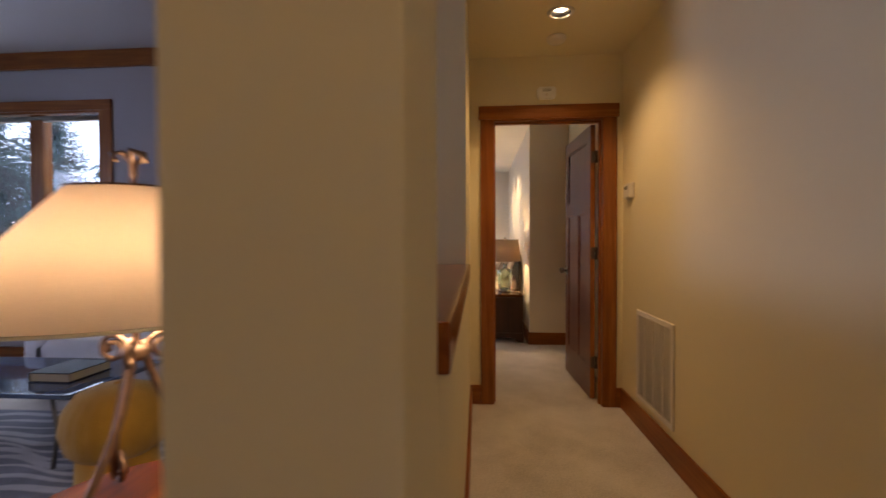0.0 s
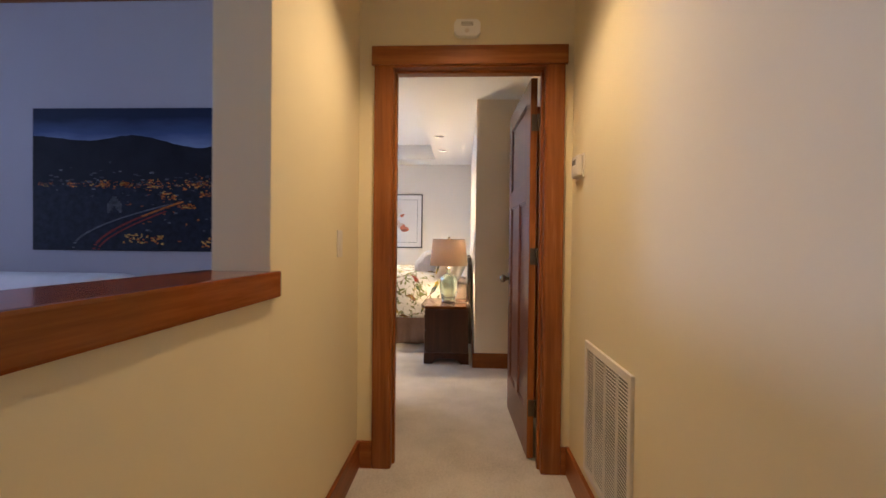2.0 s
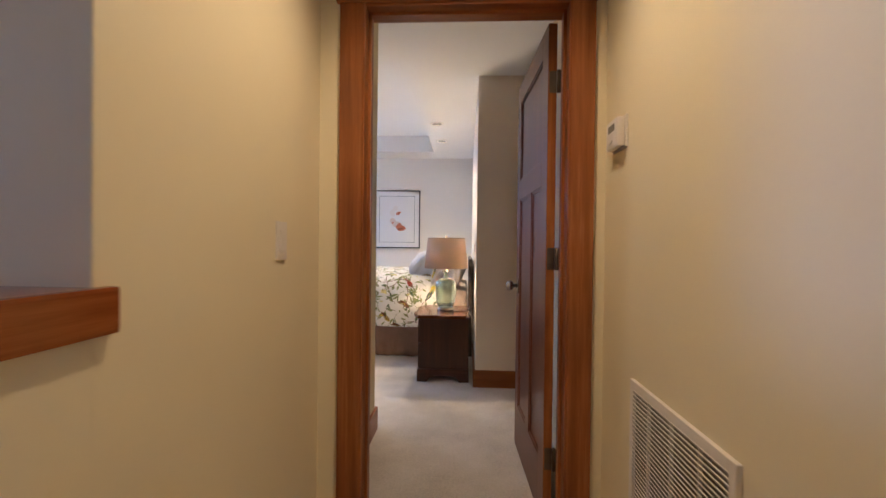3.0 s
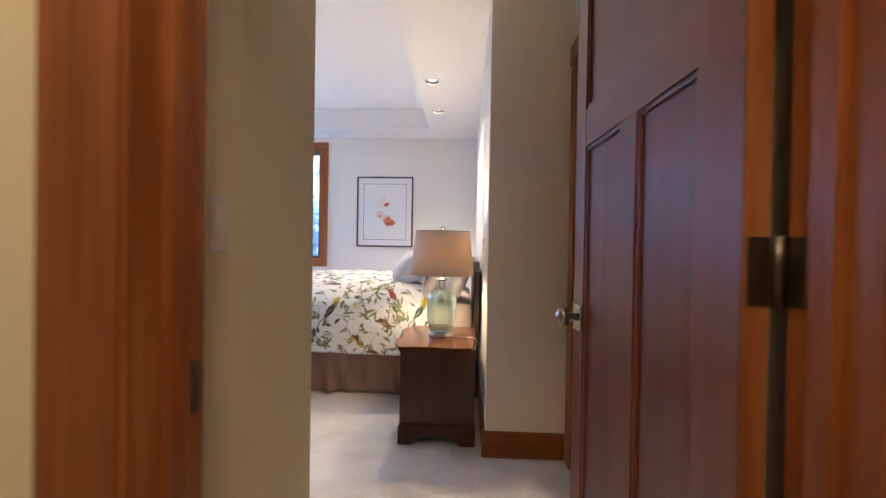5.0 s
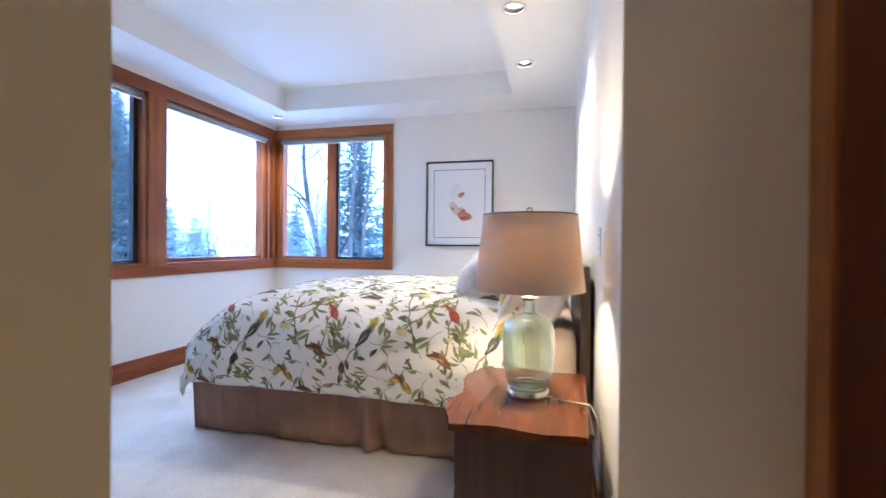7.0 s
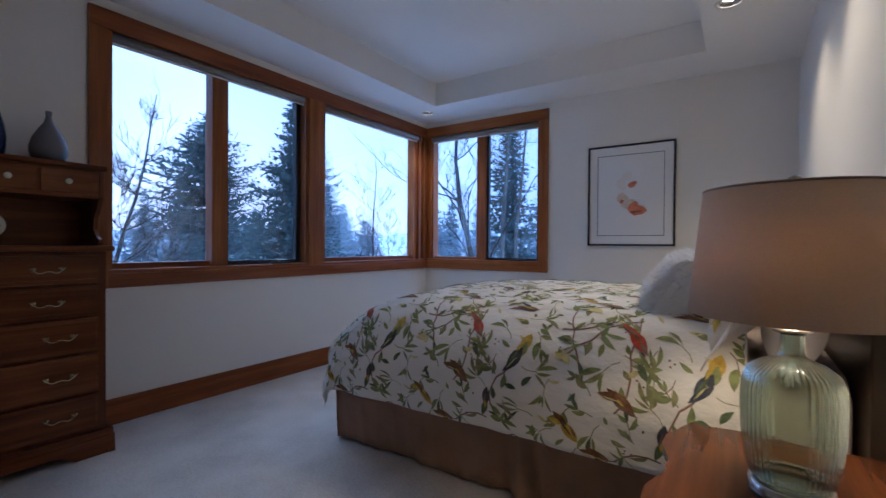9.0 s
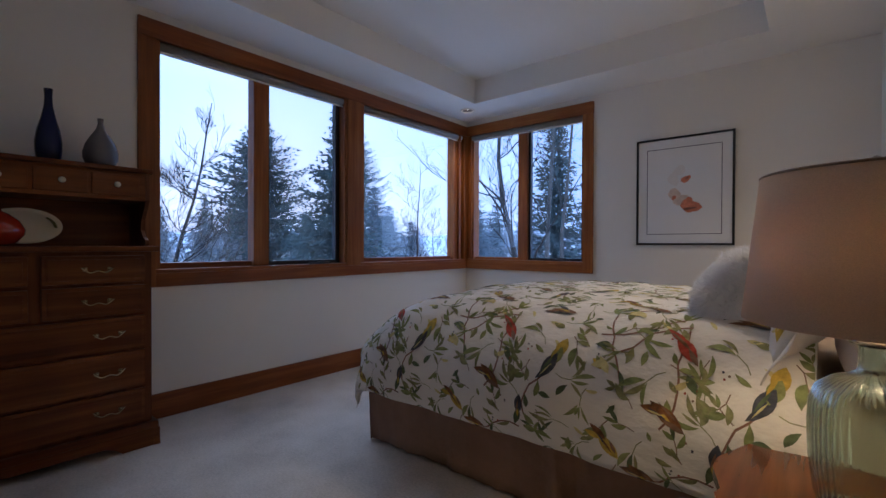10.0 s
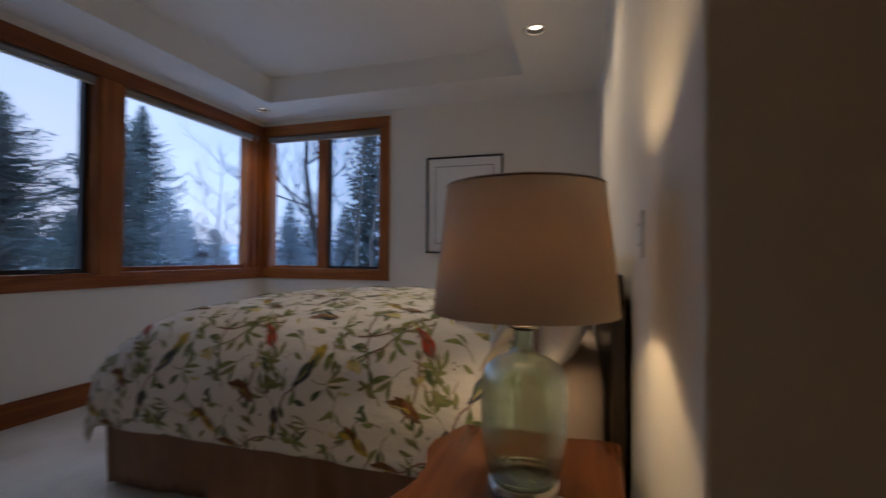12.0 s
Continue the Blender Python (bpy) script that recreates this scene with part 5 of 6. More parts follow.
def petal(x, z, a, ln, w, material, layer=0):
    """An uneven blot of ink; each layer lies a little prouder than the last."""
    pts = []
    for k in range(28):
        th = 2 * math.pi * k / 28
        r = 1 + 0.09 * math.sin(3 * th + x * 40) + 0.05 * math.sin(7 * th + z * 30)
        px, pz = ln / 2 * r * math.cos(th), w / 2 * r * math.sin(th)
        pts.append((x + px * math.cos(a) - pz * math.sin(a), z + px * math.sin(a) + pz * math.cos(a)))
    part("petal", prism(pts, "y", FY - 0.0132 - 0.0004 * layer, FY - 0.0115), material, pic)


petal(-1.120, 1.705, 0.6, 0.10, 0.075, PETAL_P)
petal(-1.165, 1.635, 1.9, 0.11, 0.08, PETAL_P, 1)
petal(-1.072, 1.630, 0.5, 0.080, 0.048, PETAL_O, 2)
petal(-1.150, 1.500, 2.2, 0.13, 0.085, PETAL_B, 1)
petal(-1.105, 1.455, 0.4, 0.12, 0.080, PETAL_B, 2)
petal(-1.062, 1.425, 1.1, 0.11, 0.080, PETAL_O, 3)
petal(-1.020, 1.395, 0.2, 0.125, 0.085, PETAL_O, 4)
petal(-1.045, 1.385, 0.1, 0.10, 0.018, PETAL_D, 5)
petal(-1.062, 1.637, 0.6, 0.030, 0.012, PETAL_D, 3)
petal(-1.160, 1.480, 0.9, 0.04, 0.030, PETAL_O, 3)

# ---------------------------------------------------------------- dresser with hutch
DX, DBK, DY0, DY1 = -2.985, WX + 0.02, 1.085, 2.025
dr = thing("dresser", (-3.16, 1.55, 0), "dark maple chest of drawers with brass pulls and hutch", "dresser")
part("carcass", box((DBK, DY0, 0.11), (DX, DY1, 1.035), 0.004), DRESS_Z, dr)
part("top", box((DBK, DY0 - 0.03, 1.035), (DX + 0.032, DY1 + 0.03, 1.063), 0.008), DRESS_Y, dr)
part("base_moulding", box((DBK, DY0 - 0.022, 0.085), (DX + 0.026, DY1 + 0.026, 0.125), 0.010), DRESS_Y, dr)
side_foot = [(DBK, 0.0), (DBK + 0.10, 0.0), (DBK + 0.13, 0.05), (DX - 0.11, 0.05), (DX - 0.08, 0.0), (DX + 0.036, 0.0), (DX + 0.022, 0.09), (DBK, 0.09)]
for y0, y1 in ((DY0 - 0.022, DY0), (DY1, DY1 + 0.03)):
    part("bracket_foot", prism([(x, z) for x, z in side_foot], "y", y0, y1, 0.002), DRESS_Y, dr)
front_foot = [(DY0 - 0.022, 0.0), (DY0 + 0.14, 0.0), (DY0 + 0.17, 0.03), (DY0 + 0.21, 0.048), (DY1 - 0.21, 0.048), (DY1 - 0.17, 0.03), (DY1 - 0.14, 0.0), (DY1 + 0.03, 0.0), (DY1 + 0.03, 0.09), (DY0 - 0.022, 0.09)]
part("front_apron", prism(front_foot, "x", DX, DX + 0.03, 0.003), DRESS_Y, dr)
MID = 1.555


def bail_pull(y, z, parent):
    x = DX + 0.022
    pull = part("pull", box((x - 0.004, y - 0.058, z - 0.008), (x + 0.001, y - 0.040, z + 0.012), 0.002), BRASS, parent, "brass bail pull")
    part("rosette", box((x - 0.004, y + 0.040, z - 0.008), (x + 0.001, y + 0.058, z + 0.012), 0.002), BRASS, parent)
    bow = []
    for k in range(13):
        f = k / 12
        bow.append((x + 0.010 + 0.008 * math.sin(math.pi * f), y - 0.066 + 0.132 * f, z + 0.006 - 0.017 * math.sin(math.pi * f) ** 0.5 + 0.006 * math.cos(4 * math.pi * f)))
    part("bail", tube(bow, 0.0032, 8), BRASS, pull, "", True)
    for s in (-1, 1):
        part("post", tube([(x, y + s * 0.049, z + 0.003), (x + 0.012, y + s * 0.049, z + 0.003)], 0.006, 10), BRASS, pull, "", True)


def drawer(y0, y1, z0, z1, pulls):
    d = part("drawer", box((DX - 0.004, y0, z0), (DX + 0.018, y1, z1), 0.006), DRESS_Y, dr, "dark maple drawer front")
    part("panel", box((DX + 0.012, y0 + 0.018, z0 + 0.018), (DX + 0.021, y1 - 0.018, z1 - 0.018), 0.004), DRESS_Y, d)
    for y in pulls:
        bail_pull(y, (z0 + z1) / 2, d)


for z0, z1 in ((0.878, 1.015), (0.715, 0.862)):
    drawer(DY0 + 0.035, MID - 0.022, z0, z1, [1.34])
    drawer(MID + 0.022, DY1 - 0.035, z0, z1, [1.785])
for z0, z1 in ((0.535, 0.70), (0.33, 0.52), (0.145, 0.315)):
    drawer(DY0 + 0.035, DY1 - 0.035, z0, z1, [1.28, 1.83])
HXF = -3.03
part("hutch_back", box((DBK, DY0 + 0.01, 1.063), (DBK + 0.015, DY1 - 0.01, 1.45)), DRESS_Y, dr)
part("hutch_top", box((DBK, DY0 - 0.012, 1.452), (HXF + 0.03, DY1 + 0.015, 1.475), 0.007), DRESS_Y, dr)
part("hutch_box", box((DBK + 0.015, DY0 + 0.012, 1.305), (HXF - 0.004, DY1 - 0.012, 1.452), 0.002), DRESS_Y, dr)
scroll = [(DBK, 1.063), (HXF - 0.02, 1.063), (HXF - 0.008, 1.075), (HXF - 0.012, 1.095), (HXF - 0.05, 1.11), (HXF - 0.085, 1.15), (HXF - 0.075, 1.21), (HXF - 0.03, 1.26), (HXF - 0.008, 1.30), (HXF, 1.31), (HXF, 1.452), (DBK, 1.452)]
for y0 in (DY0 - 0.004, DY1 - 0.012):
    part("hutch_side", prism(scroll, "y", y0, y0 + 0.018, 0.002), DRESS_Z, dr)
for k in range(4):
    y0 = DY0 + 0.03 + k * 0.2205
    d = part("small_drawer", box((HXF - 0.006, y0, 1.325), (HXF + 0.008, y0 + 0.205, 1.435), 0.004), DRESS_Y, dr)
    part("knob", puck([(0.005, 0), (0.005, 0.008), (0.014, 0.014), (0.0145, 0.020), (0.010, 0.025), (0.0, 0.026)], Matrix.Translation((HXF + 0.008, y0 + 0.1025, 1.38)) @ Matrix.Rotation(radians(90), 4, "Y")), CREAM_GLAZE, d, "pale ceramic knob", True)

vase = lathe([(0.042, 0), (0.047, 0.01), (0.053, 0.06), (0.054, 0.10), (0.046, 0.16), (0.030, 0.22), (0.018, 0.28), (0.0155, 0.33), (0.019, 0.365), (0.015, 0.365), (0.011, 0.33), (0.0, 0.325)], (-3.17, 1.635, 1.476), 40)
tagged(link("bottle_vase", vase, BLUE_GLAZE, None, "", True), "tall cobalt blue glazed bottle vase on the hutch", "vase")
vase = lathe([(0.045, 0), (0.062, 0.012), (0.077, 0.05), (0.078, 0.08), (0.066, 0.125), (0.042, 0.17), (0.020, 0.205), (0.012, 0.235), (0.014, 0.262), (0.010, 0.262), (0.008, 0.23), (0.0, 0.22)], (-3.17, 1.845, 1.476), 40)
tagged(link("teardrop_vase", vase, GREY_GLAZE, None, "", True), "grey glazed teardrop vase on the hutch", "vase")
bowl = lathe([(0.05, 0), (0.085, 0.015), (0.112, 0.05), (0.115, 0.075), (0.095, 0.115), (0.06, 0.145), (0.035, 0.158), (0.032, 0.168), (0.028, 0.168), (0.028, 0.155), (0.0, 0.14)], (-3.12, 1.43, 1.064), 48)
tagged(link("squat_vase", bowl, RED_GLAZE, None, "", True), "squat red glazed vase in the hutch", "vase")
bm = lathe([(0.0, 0.012), (0.06, 0.010), (0.12, 0.020), (0.148, 0.032), (0.150, 0.030), (0.12, 0.012), (0.06, 0.0), (0.0, 0.0)], (0, 0, 0), 48)
bm.transform(Matrix.Translation((-3.235, 1.545, 1.155)) @ Matrix.Rotation(radians(78), 4, "Y") @ Matrix.Diagonal((0.60, 1.0, 1.0, 1)))
plate = tagged(link("oval_platter", bm, CREAM_GLAZE, None, "", True), "cream oval ceramic platter leaning in the hutch", "platter")
for k in range(7):
    a = 0.5 + k * 0.11
    cy, cz = 1.545 + 0.122 * math.sin(a + 0.35), 1.155 + 0.072 * math.cos(a + 0.35)
    part("painted_sprig", prism([(cy - 0.010, cz), (cy, cz + 0.005), (cy + 0.011, cz - 0.003), (cy, cz - 0.006)], "x", -3.215, -3.207), SAGE, plate)

# ---------------------------------------------------------------- living room
AY = 0.90
art = thing("canvas_print", (-2.38, AY, 1.6), "wide unframed canvas print of a lit town below hills at dusk", "picture")
AX0, AX1, AZ0, AZ1 = -3.165, -1.604, 1.078, 2.108
part("canvas", box((AX0, AY - 0.03, AZ0), (AX1, AY, AZ1), 0.003), NIGHT_TOWN, art)
W_, H_ = AX1 - AX0, AZ1 - AZ0


def art_at(fx, fz):
    return AX0 + W_ * fx, AZ0 + H_ * fz


part("painted_sky", prism([art_at(0.002, 0.70), art_at(0.998, 0.70), art_at(0.998, 0.998), art_at(0.002, 0.998)], "y", AY - 0.031, AY - 0.0295), NIGHT_SKY, art)
ridge = [(0.002, 0.46), (0.998, 0.46)]
for k in range(41):
    f = 1 - k / 40
    ridge.append((max(0.002, min(0.998, f)), 0.76 + 0.05 * math.exp(-((f - 0.48) / 0.14) ** 2) + 0.045 * math.exp(-(f / 0.2) ** 2) - 0.04 * math.exp(-((f - 0.8) / 0.12) ** 2) + 0.008 * noise.noise(Vector((f * 30, 2, 0)))))
part("painted_hill", prism([art_at(*p) for p in ridge], "y", AY - 0.0325, AY - 0.031), NIGHT_HILL, art)
rng = random.Random(11)
inks = {"orange": (NIGHT_OR, bmesh.new()), "yellow": (NIGHT_YE, bmesh.new()), "roof": (NIGHT_GR, bmesh.new()), "red": (NIGHT_RE, bmesh.new()), "dim": (NIGHT_DI, bmesh.new()), "slope": (NIGHT_SL, bmesh.new())}


def dab(ink, fx, fz, w, h):
    x, z = art_at(fx, fz)
    add_box(inks[ink][1], (x - w / 2, AY - 0.0335, z - h / 2), (x + w / 2, AY - 0.0315, z + h / 2))


for k in range(260):
    fx = rng.random() ** 0.75
    fz = 0.465 + (0.008 + 0.016 * fx) * rng.gauss(0, 1)
    if 0.01 < fx < 0.98 and not 0.13 < fx < 0.17:
        dab(rng.choice(["orange", "orange", "dim", "dim", "yellow", "roof"]), fx, fz, rng.uniform(0.004, 0.018), rng.uniform(0.003, 0.008))
for cx, cz, wide, high in ((0.355, 0.47, 0.025, 0.022), (0.45, 0.468, 0.02, 0.012), (0.58, 0.47, 0.03, 0.03), (0.66, 0.385, 0.035, 0.025), (0.75, 0.31, 0.03, 0.012), (0.79, 0.465, 0.05, 0.02), (0.93, 0.465, 0.045, 0.02), (0.86, 0.40, 0.05, 0.02)):
    for k in range(26):
        dab(rng.choice(["orange", "dim", "dim", "yellow"]), min(0.975, cx + rng.uniform(-wide, wide)), cz + rng.uniform(-high, high), rng.uniform(0.005, 0.022), rng.uniform(0.004, 0.011))
for k in range(60):
    fx, fz = rng.uniform(0.08, 0.97), rng.gauss(0.50, 0.05)
    dab(rng.choice(["roof", "slope"]), fx, fz, rng.uniform(0.008, 0.035), rng.uniform(0.004, 0.014))
for k in range(50):
    fx, fz = rng.uniform(0.45, 0.97), rng.uniform(0.05, 0.44)
    dab(rng.choice(["dim", "dim", "orange", "roof", "slope"]), fx, fz, rng.uniform(0.006, 0.03), rng.uniform(0.004, 0.014))
for cx, cz in ((0.47, 0.085), (0.53, 0.09), (0.60, 0.085), (0.84, 0.065)):
    for k in range(16):
        dab(rng.choice(["yellow", "yellow", "orange"]), cx + rng.uniform(-0.028, 0.028), cz + rng.uniform(-0.035, 0.03), rng.uniform(0.006, 0.02), rng.uniform(0.005, 0.014))
x, z = art_at(0.40, 0.36)
for k in range(8):
    dab("roof", 0.37 + 0.008 * k, 0.30 + 0.016 * (k if k < 4 else 7 - k), 0.02, 0.07)
for k in range(60):
    f = k / 59
    fx = 0.30 + 0.42 * f
    dab("red" if f < 0.55 else "orange", fx, 0.015 + 0.33 * f ** 0.62 - 0.0, 0.018, 0.010)
    dab("roof", fx - 0.10 + 0.05 * f, 0.02 + 0.31 * f ** 0.55, 0.02, 0.008)
    if f < 0.8:
        dab("red", 0.31 + 0.40 * f + 0.012, 0.01 + 0.31 * f ** 0.66, 0.014, 0.008)
for ink, bm in inks.values():
    tagged(part("painted_light", bm, ink, art), kind="stuff")

sofa = thing("sofa", (-3.1, 0.3, 0), "pale grey sofa below the canvas print", "sofa")
part("back", box((-3.85, 0.48, 0.12), (-2.33, 0.82, 0.925), 0.07), LEATHER, sofa, "", True)
part("seat", box((-3.85, -0.15, 0.12), (-2.33, 0.48, 0.46), 0.06), LEATHER, sofa, "", True)
for x0 in (-3.90, -2.48):
    part("arm", box((x0, -0.15, 0.10), (x0 + 0.20, 0.50, 0.62), 0.05), LEATHER, sofa, "", True)
for x0 in (-3.8, -2.44):
    for y0 in (-0.08, 0.70):
        part("foot", box((x0, y0, 0), (x0 + 0.06, y0 + 0.06, 0.12), 0.004), BLACK, sofa)

lp = (-1.153, -2.416, 0.66)
st = thing("side_table", (lp[0], lp[1], 0), "small dark wooden side table", "table")
part("tabletop", lathe([(0.0, 0.635), (0.23, 0.635), (0.235, 0.645), (0.23, 0.66), (0.0, 0.66)], (lp[0], lp[1], 0), 40), DRESS_Y, st)
part("stem", lathe([(0.03, 0.03), (0.022, 0.1), (0.022, 0.5), (0.05, 0.635)], (lp[0], lp[1], 0), 24), DRESS_Z, st, "", True)
part("foot", lathe([(0.0, 0.0), (0.18, 0.0), (0.17, 0.018), (0.03, 0.03), (0.0, 0.03)], (lp[0], lp[1], 0), 40), DRESS_Z, st)
wl = thing("table_lamp", lp, "wrought-iron table lamp with a glowing cream empire shade", "lamp")
part("shade", lathe([(0.294, 0.399), (0.103, 0.622), (0.101, 0.622), (0.292, 0.399)], lp, 64, close=True), CREAM_SHADE, wl, "glowing cream paper shade", True)
part("shade_rim", lathe([(0.296, 0.399), (0.297, 0.404), (0.291, 0.404), (0.290, 0.399)], lp, 64, close=True), CREAM_GLAZE, wl, "", True)
part("shade_rim", lathe([(0.104, 0.619), (0.1045, 0.624), (0.099, 0.624), (0.099, 0.619)], lp, 48, close=True), IRON, wl, "", True)
part("stem", tube([(lp[0], lp[1], lp[2] + 0.30), (lp[0], lp[1], lp[2] + 0.66)], 0.006, 10), IRON, wl)
fin = bmesh.new()
for k in range(3):
    a = 0.7 + k * 2.094
    pts = [(lp[0] + r * math.cos(a + w), lp[1] + r * math.sin(a + w), lp[2] + h) for r, w, h in ((0.0, 0, 0.635), (0.004, 0, 0.67), (0.02, 0.4, 0.695), (0.032, 0.9, 0.688), (0.028, 1.4, 0.675))]
    tube_into(fin, pts, 0.005, 8)
part("finial", fin, IRON, wl, "curled iron finial", True)
for k in range(3):
    a = 0.4 + k * 2.094
    arc = []
    for i in range(13):
        f = i / 12
        r = 0.012 + 0.15 * (1 - f) ** 1.5
        arc.append((lp[0] + r * math.cos(a + 0.5 * f), lp[1] + r * math.sin(a + 0.5 * f), lp[2] + 0.015 + 0.32 * f))
    leg = part("leg", tube(arc, 0.0075, 10), IRON, wl, "bowed iron leg", True)
    curl = []
    for i in range(20):
        f = i / 19
        th = f * 1.75 * 2 * math.pi
        q = 0.036 * (1 - 0.72 * f)
        rr = 0.165 - q * math.cos(th) - 0.036
        curl.append((lp[0] + rr * math.cos(a), lp[1] + rr * math.sin(a), lp[2] + 0.045 + q * math.sin(th)))
    part("scroll", tube(curl, 0.006, 8), IRON, leg, "", True)
    curl = []
    for i in range(18):
        f = i / 17
        th = f * 1.6 * 2 * math.pi
        q = 0.030 * (1 - 0.7 * f)
        rr = 0.018 + 0.030 - q * math.cos(th)
        curl.append((lp[0] + rr * math.cos(a + 0.6), lp[1] + rr * math.sin(a + 0.6), lp[2] + 0.318 + q * math.sin(th)))
    part("scroll", tube(curl, 0.0055, 8), IRON, leg, "", True)
part("knot", lathe([(0.0, 0.295), (0.022, 0.30), (0.026, 0.312), (0.022, 0.325), (0.0, 0.33)], lp, 24), IRON, wl, "", True)

tb = thing("coffee_table", (-3.27, -0.84, 0), "low table with a glossy dark top on slim steel legs", "table")
part("tabletop", box((-4.02, -1.17, 0.40), (-2.52, -0.50, 0.425), 0.004), GLOSS_TABLE, tb, "glossy dark tabletop with the sky's reflection in its colour")
for x0, y0 in ((-3.87, -1.09), (-2.70, -1.09), (-3.87, -0.58), (-2.70, -0.58)):
    part("leg", tube([(x0, y0, 0.008), (x0 + 0.03, y0, 0.20), (x0, y0, 0.40)], 0.010, 8), STEEL, tb, "", True)
bk = thing("book", (-2.81, -0.87, 0.425), "thick dark hardcover book lying on the table", "book")
part("cover", boxes(((-2.93, -1.0, 0.426), (-2.69, -0.72, 0.431)), ((-2.93, -1.0, 0.474), (-2.69, -0.72, 0.479)), ((-2.93, -1.0, 0.431), (-2.925, -0.72, 0.474))), BOOK_C, bk)
part("page_block", box((-2.924, -0.994, 0.4315), (-2.696, -0.726, 0.4735)), BOOK_P, bk, "yellowed page block")
pf = thing("pouf", (-2.25, -1.19, 0), "round mustard knitted pouf", "pouf")
part("foot_ring", lathe([(0.0, 0.0), (0.165, 0.0), (0.175, 0.02), (0.168, 0.16), (0.0, 0.16)], (-2.25, -1.19, 0.0135), 48), MUSTARD, pf, "narrow mustard foot of the pouf", True)
part("cushion", lathe([(0.0, 0.150), (0.15, 0.152), (0.205, 0.20), (0.228, 0.29), (0.215, 0.38), (0.165, 0.45), (0.08, 0.482), (0.0, 0.487)], (-2.25, -1.19, 0.0135), 72, 24, 0.012), MUSTARD, pf, "", True)
part("button", lathe([(0.0, 0.482), (0.016, 0.483), (0.014, 0.492), (0.0, 0.495)], (-2.25, -1.19, 0.0135), 20), MUSTARD, pf, "", True)
rug = tagged(link("rug", box((-4.6, -2.45, 0.0), (-1.25, -0.35, 0.010), 0.003), RUG_A, None), "slate blue rug with pale wavy bands", "rug")
for k in range(24):
    yy = -2.40 + k * 0.085
    bm = bmesh.new()
    left, right = [], []
    for i in range(70):
        x = -4.55 + i * 0.047
        y = yy + 0.035 * math.sin(x * 5.2 + k * 1.1) + 0.02 * math.sin(x * 11 + k)
        w = 0.010 + 0.016 * (0.5 + 0.5 * math.sin(x * 3.7 + k * 2.3))
        left.append(bm.verts.new((x, y - w, 0.0125)))
        right.append(bm.verts.new((x, y + w, 0.0125)))
    for i in range(69):
        bm.faces.new((left[i], left[i + 1], right[i + 1], right[i]))
    part("pale_band", bm, RUG_B, rug)

# ---------------------------------------------------------------- outdoors
GROUND = -3.2


def ground_sheet():
    bm = bmesh.new()
    n = 60
    vs = []
    for i in range(n + 1):
        row = []
        for j in range(n + 1):
            a, b = (2 * i / n - 1), (2 * j / n - 1)
            x, y = math.copysign(abs(a) ** 3, a) * 900, math.copysign(abs(b) ** 3, b) * 900
            d = math.hypot(x, y)
            row.append(bm.verts.new((x, y, GROUND + min(1, d / 40) * 0.8 * noise.noise(Vector((x * 0.04, y * 0.04, 0))))))
        vs.append(row)
    for p, q in zip(vs, vs[1:]):
        for j in range(n):
            bm.faces.new((p[j], p[j + 1], q[j + 1], q[j]))
    return bm


structure("ground", ground_sheet(), SNOW, "thinly snowed ground", True)
structure("wall_foundation", box((-7.2, -5.5, GROUND - 0.6), (1.7, 5.49, -0.12)), SIDING, "house wall below the floor")


def tree_place(bearing, d):
    a = radians(bearing)
    return -0.2 - d * math.sin(a), 1.2 + d * math.cos(a)


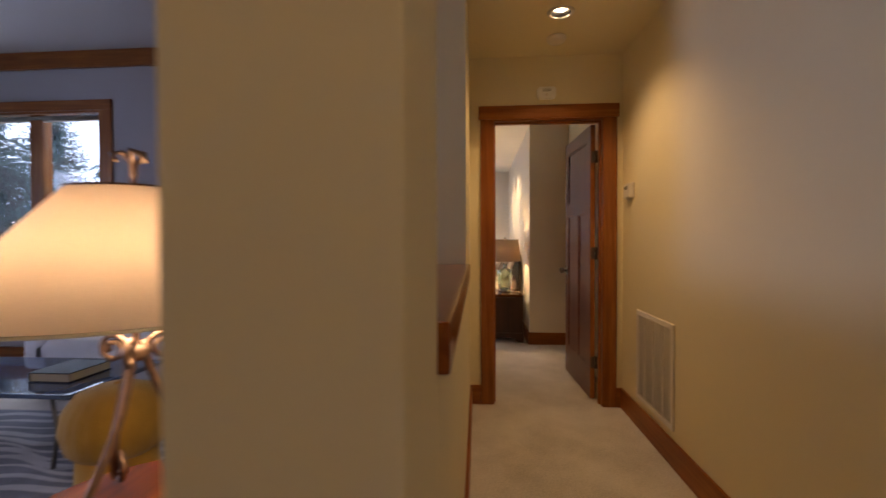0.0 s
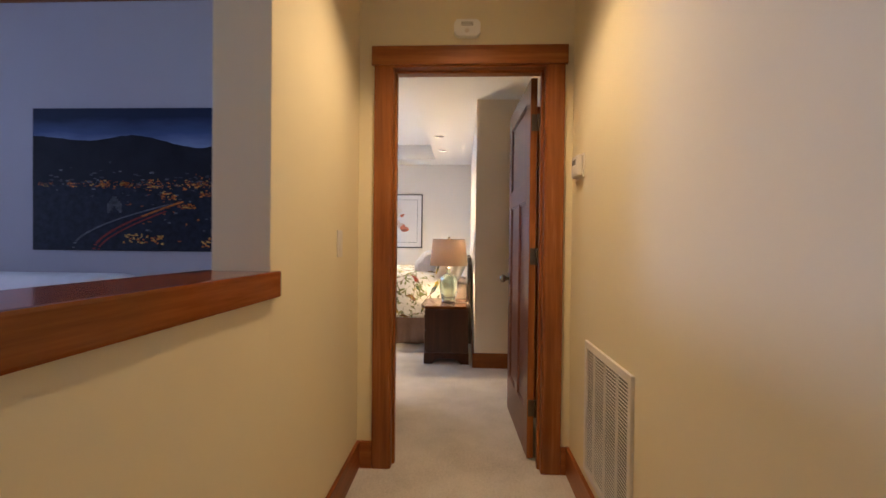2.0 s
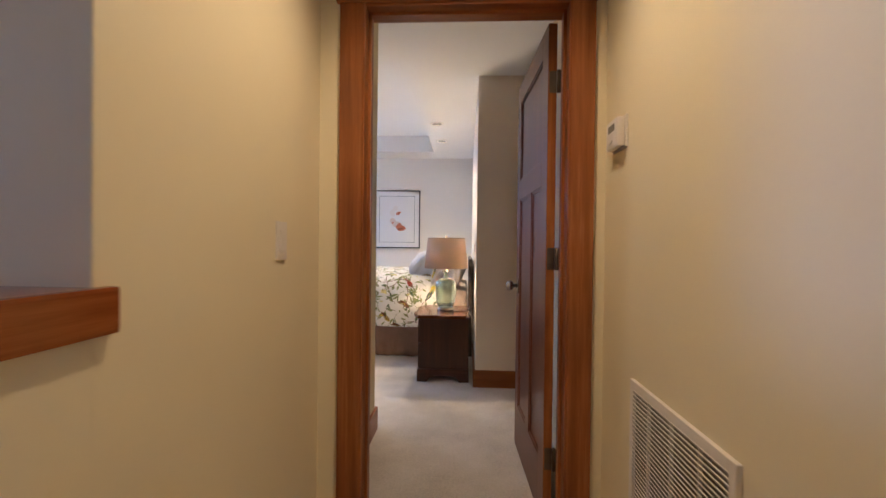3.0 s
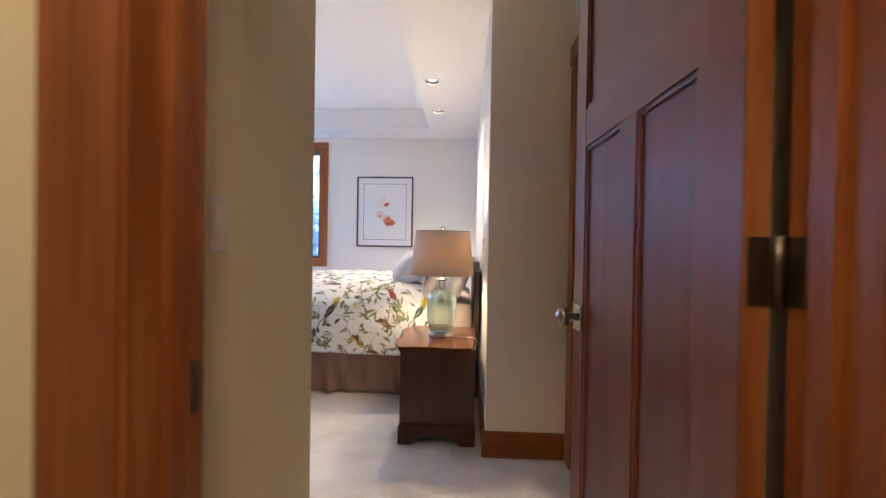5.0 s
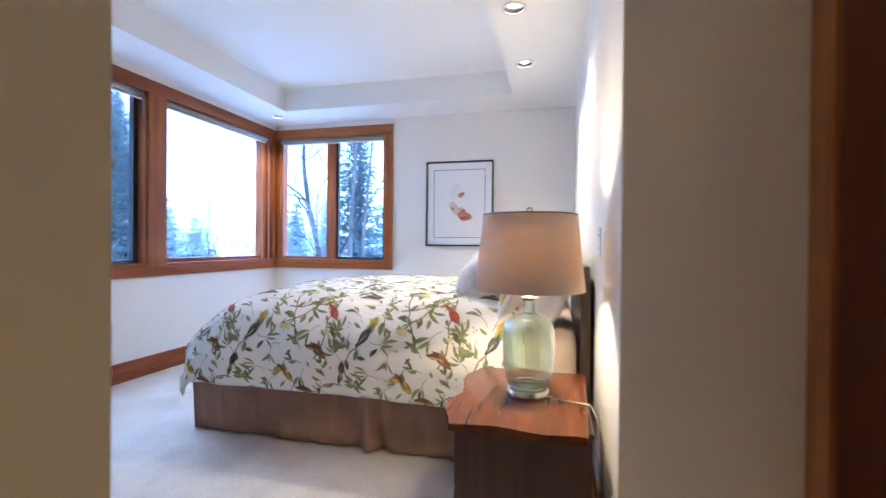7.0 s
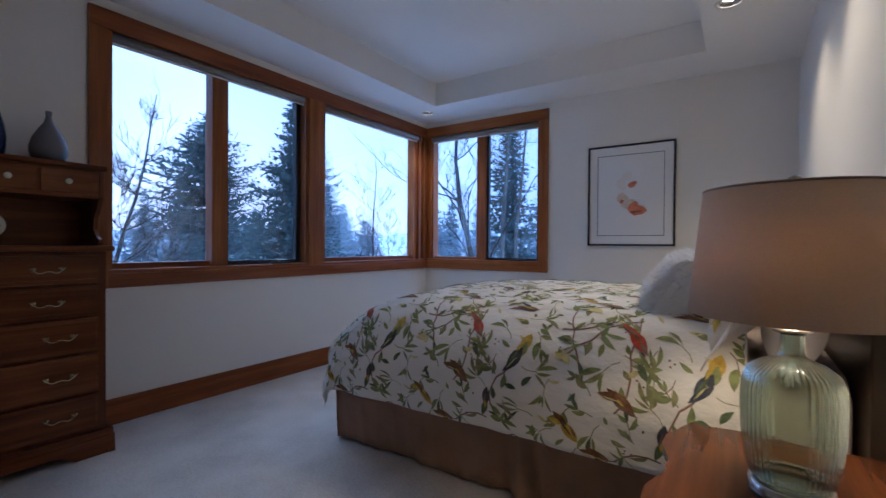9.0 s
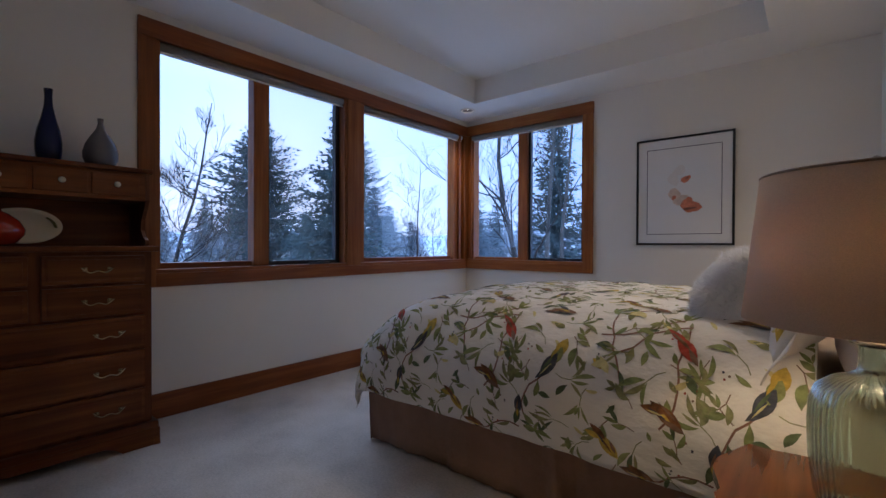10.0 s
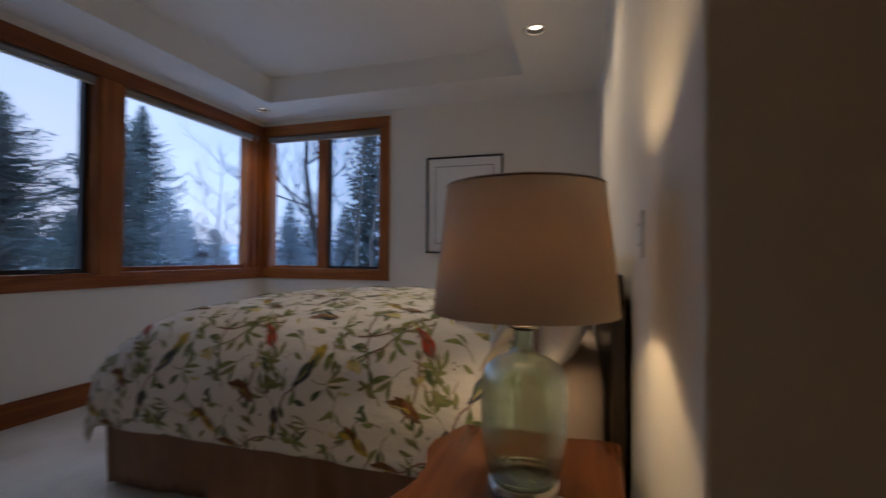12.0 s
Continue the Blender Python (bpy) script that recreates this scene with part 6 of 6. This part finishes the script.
def conifer(bearing, d, top, radius, seed, material=None, droop=0.30, dense=1.35, taper=0.75, lumpy=0.55):
    x, y = tree_place(bearing, d)
    rng = random.Random(seed)
    h = top - GROUND
    far = material is not None
    material = material or NEEDLE
    ob = thing("conifer", (x, y, GROUND), "tall evergreen conifer outside the window", "tree", "conifers outdoors")
    part("trunk", tube([(x, y, GROUND - 0.2), (x + 0.05, y, GROUND + h * 0.5), (x, y, top)], [0.016 * h, 0.010 * h, 0.004], 8), BARK, ob, "", True)
    verts, faces = [], []
    z = 0.30 * h
    while z < h * 0.995:
        f = z / h
        r = radius * (1 - f) ** taper + 0.06
        n = max(4, int((9 if r > 0.5 else 6) * dense))
        a0 = rng.uniform(0, 6.28)
        for k in range(n):
            a = a0 + 6.283 * k / n + rng.uniform(-0.3, 0.3)
            bushy = 1 + lumpy * noise.noise(Vector((math.cos(a) * 1.6, math.sin(a) * 1.6, f * 7 + seed)))
            ln = r * rng.uniform(0.55, 1.1) * bushy
            dz = rng.uniform(0.4, 1.2) * droop
            ca, sa = math.cos(a), math.sin(a)
            m = max(3, int(ln / 0.15))
            base = GROUND + z + rng.uniform(-0.1, 0.1)
            for i in range(m):
                g = (i + 0.7) / m
                px, py = x + ca * ln * g, y + sa * ln * g
                pz = base - dz * ln * math.sin(2.4 * g) + 0.16 * ln * g * g
                q0 = 0.09 + 0.13 * min(1.0, ln) * (1.1 - 0.6 * g)
                for _ in range(4 if far else 6):
                    q = q0 * rng.uniform(0.45, 1.1)
                    dx, dy, dw = ca * 0.55 + rng.gauss(0, 0.6), sa * 0.55 + rng.gauss(0, 0.6), rng.gauss(0.12, 0.45)
                    w = q * rng.uniform(0.10, 0.20)
                    b = len(verts)
                    verts += [(px + dy * w, py - dx * w, pz - w), (px - dy * w, py + dx * w, pz + w), (px + dx * q, py + dy * q, pz + dw * q)]
                    faces.append((b, b + 1, b + 2))
        z += max(0.08, 0.016 * h * (1.15 - 0.7 * f)) * rng.uniform(0.8, 1.2)
    me = bpy.data.meshes.new("crown")
    me.from_pydata(verts, [], faces)
    me.materials.append(material)
    crown = new("crown", me)
    crown.parent = ob
    crown.matrix_parent_inverse = ob.matrix_basis.inverted()
    return ob


def bare_tree(bearing, d, top, seed, lean=0.0, material=None, girth=0.012, levels=4, spread=0.6, low=0.35, limbs=3):
    x, y = tree_place(bearing, d)
    rng = random.Random(seed)
    h = top - GROUND
    material = material or BARK
    ob = thing("bare_tree", (x, y, GROUND), "leafless deciduous tree outside the window", "tree", "bare trees outdoors")
    trunk, twigs = bmesh.new(), bmesh.new()
    a = radians(bearing)
    across = Vector((math.cos(a), math.sin(a), 0))
    spine = []
    n = 12
    for i in range(n + 1):
        f = i / n
        spine.append(Vector((x, y, GROUND - 0.2)) + Vector((0, 0, (h + 0.2) * f)) + across * (lean * h * f * f + 0.045 * h * noise.noise(Vector((f * 3, seed * 1.37, 0)))))
    tube_into(trunk, spine, [girth * h * (1 - 0.93 * i / n) + 0.004 for i in range(n + 1)], 8)
    part("trunk", trunk, material, ob, "", True)

    def grow(start, way, ln, r, level):
        pts, q, v = [start], start, way.normalized()
        k = 5 if level < 2 else 4
        for i in range(k):
            v = (v + Vector((rng.gauss(0, 0.13), rng.gauss(0, 0.13), rng.gauss(0.07, 0.10)))).normalized()
            q = q + v * ln / k
            pts.append(q)
        tube_into(twigs, pts, [r * (1 - 0.8 * i / k) + 0.0021 for i in range(k + 1)], 5 if level < 2 else 3)
        if level < levels:
            for i in range(rng.randint(3, 5)):
                j = rng.randint(1, k)
                s = Vector((rng.gauss(0, 1), rng.gauss(0, 1), rng.gauss(0.35, 0.5))).normalized()
                grow(pts[j], v * 0.75 + s * spread, ln * rng.uniform(0.42, 0.68), r * 0.42, level + 1)

    for i in range(int(n * low), n):
        for _ in range(limbs):
            f = i / n
            s = Vector((rng.gauss(0, 1), rng.gauss(0, 1), 0)).normalized()
            grow(spine[i], s + Vector((0, 0, rng.uniform(0.3, 0.9))), h * 0.33 * (1.15 - f) * rng.uniform(0.6, 1.2), girth * h * (1 - 0.9 * f) * rng.uniform(0.25, 0.5), 2 if f > 0.8 else 1)
    part("crown", twigs, material, ob, "bare branches and twigs")
    return ob


conifer(61.9, 17.0, 5.5, 2.9, 1, None, 0.12, 1.5, 0.62, 1.1)
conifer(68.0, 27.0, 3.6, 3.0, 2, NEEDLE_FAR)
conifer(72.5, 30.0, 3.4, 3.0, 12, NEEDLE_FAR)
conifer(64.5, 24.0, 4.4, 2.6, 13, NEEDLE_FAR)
conifer(53.0, 13.0, 4.95, 2.05, 3)
conifer(56.8, 22.0, 2.5, 2.2, 14)
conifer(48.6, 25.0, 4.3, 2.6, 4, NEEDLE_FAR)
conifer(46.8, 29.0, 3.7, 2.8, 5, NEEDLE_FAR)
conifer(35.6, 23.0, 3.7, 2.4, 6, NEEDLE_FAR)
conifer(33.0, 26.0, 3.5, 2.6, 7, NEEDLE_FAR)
conifer(25.6, 13.0, 5.2, 1.5, 8)
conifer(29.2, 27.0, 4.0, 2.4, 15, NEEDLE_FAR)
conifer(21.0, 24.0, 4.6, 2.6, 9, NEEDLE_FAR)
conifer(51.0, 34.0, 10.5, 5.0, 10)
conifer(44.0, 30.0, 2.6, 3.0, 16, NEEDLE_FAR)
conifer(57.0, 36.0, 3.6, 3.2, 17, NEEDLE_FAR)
bare_tree(72.2, 9.0, 3.6, 21, lean=0.104, girth=0.0105, low=0.52, limbs=4)
bare_tree(73.4, 9.6, 2.9, 22, lean=-0.05, girth=0.009, low=0.50)
bare_tree(75.2, 12.0, 3.0, 28, lean=0.02, girth=0.006, low=0.46)
bare_tree(44.2, 14.0, 3.9, 23, lean=0.03, girth=0.006, low=0.46, limbs=2)
bare_tree(41.2, 18.0, 2.6, 24, lean=0.02, girth=0.006, low=0.45)
bare_tree(30.0, 8.0, 5.6, 25, lean=-0.07, girth=0.0095, low=0.46, limbs=2)
bare_tree(25.6, 9.0, 6.4, 26, lean=-0.01, girth=0.0075, material=PALE_BARK, low=0.66, limbs=1)
bare_tree(24.6, 9.5, 6.0, 27, lean=0.012, girth=0.007, material=PALE_BARK, low=0.66, limbs=1)


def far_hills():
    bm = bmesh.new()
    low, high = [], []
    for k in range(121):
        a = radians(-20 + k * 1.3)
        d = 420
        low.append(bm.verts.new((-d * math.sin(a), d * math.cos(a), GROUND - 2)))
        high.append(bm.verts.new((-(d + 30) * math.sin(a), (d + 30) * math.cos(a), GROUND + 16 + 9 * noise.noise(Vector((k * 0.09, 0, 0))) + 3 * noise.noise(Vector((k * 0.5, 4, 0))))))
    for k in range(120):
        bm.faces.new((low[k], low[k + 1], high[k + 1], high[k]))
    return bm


# Pale blue-grey base colour stands for the mist before the hills.
structure("backdrop", far_hills(), plain("haze_tinted_hill", (0.50, 0.56, 0.64), 1.0, var=0.08, scale=0.02, spec=0.0), "far hillside with haze put into its colour")
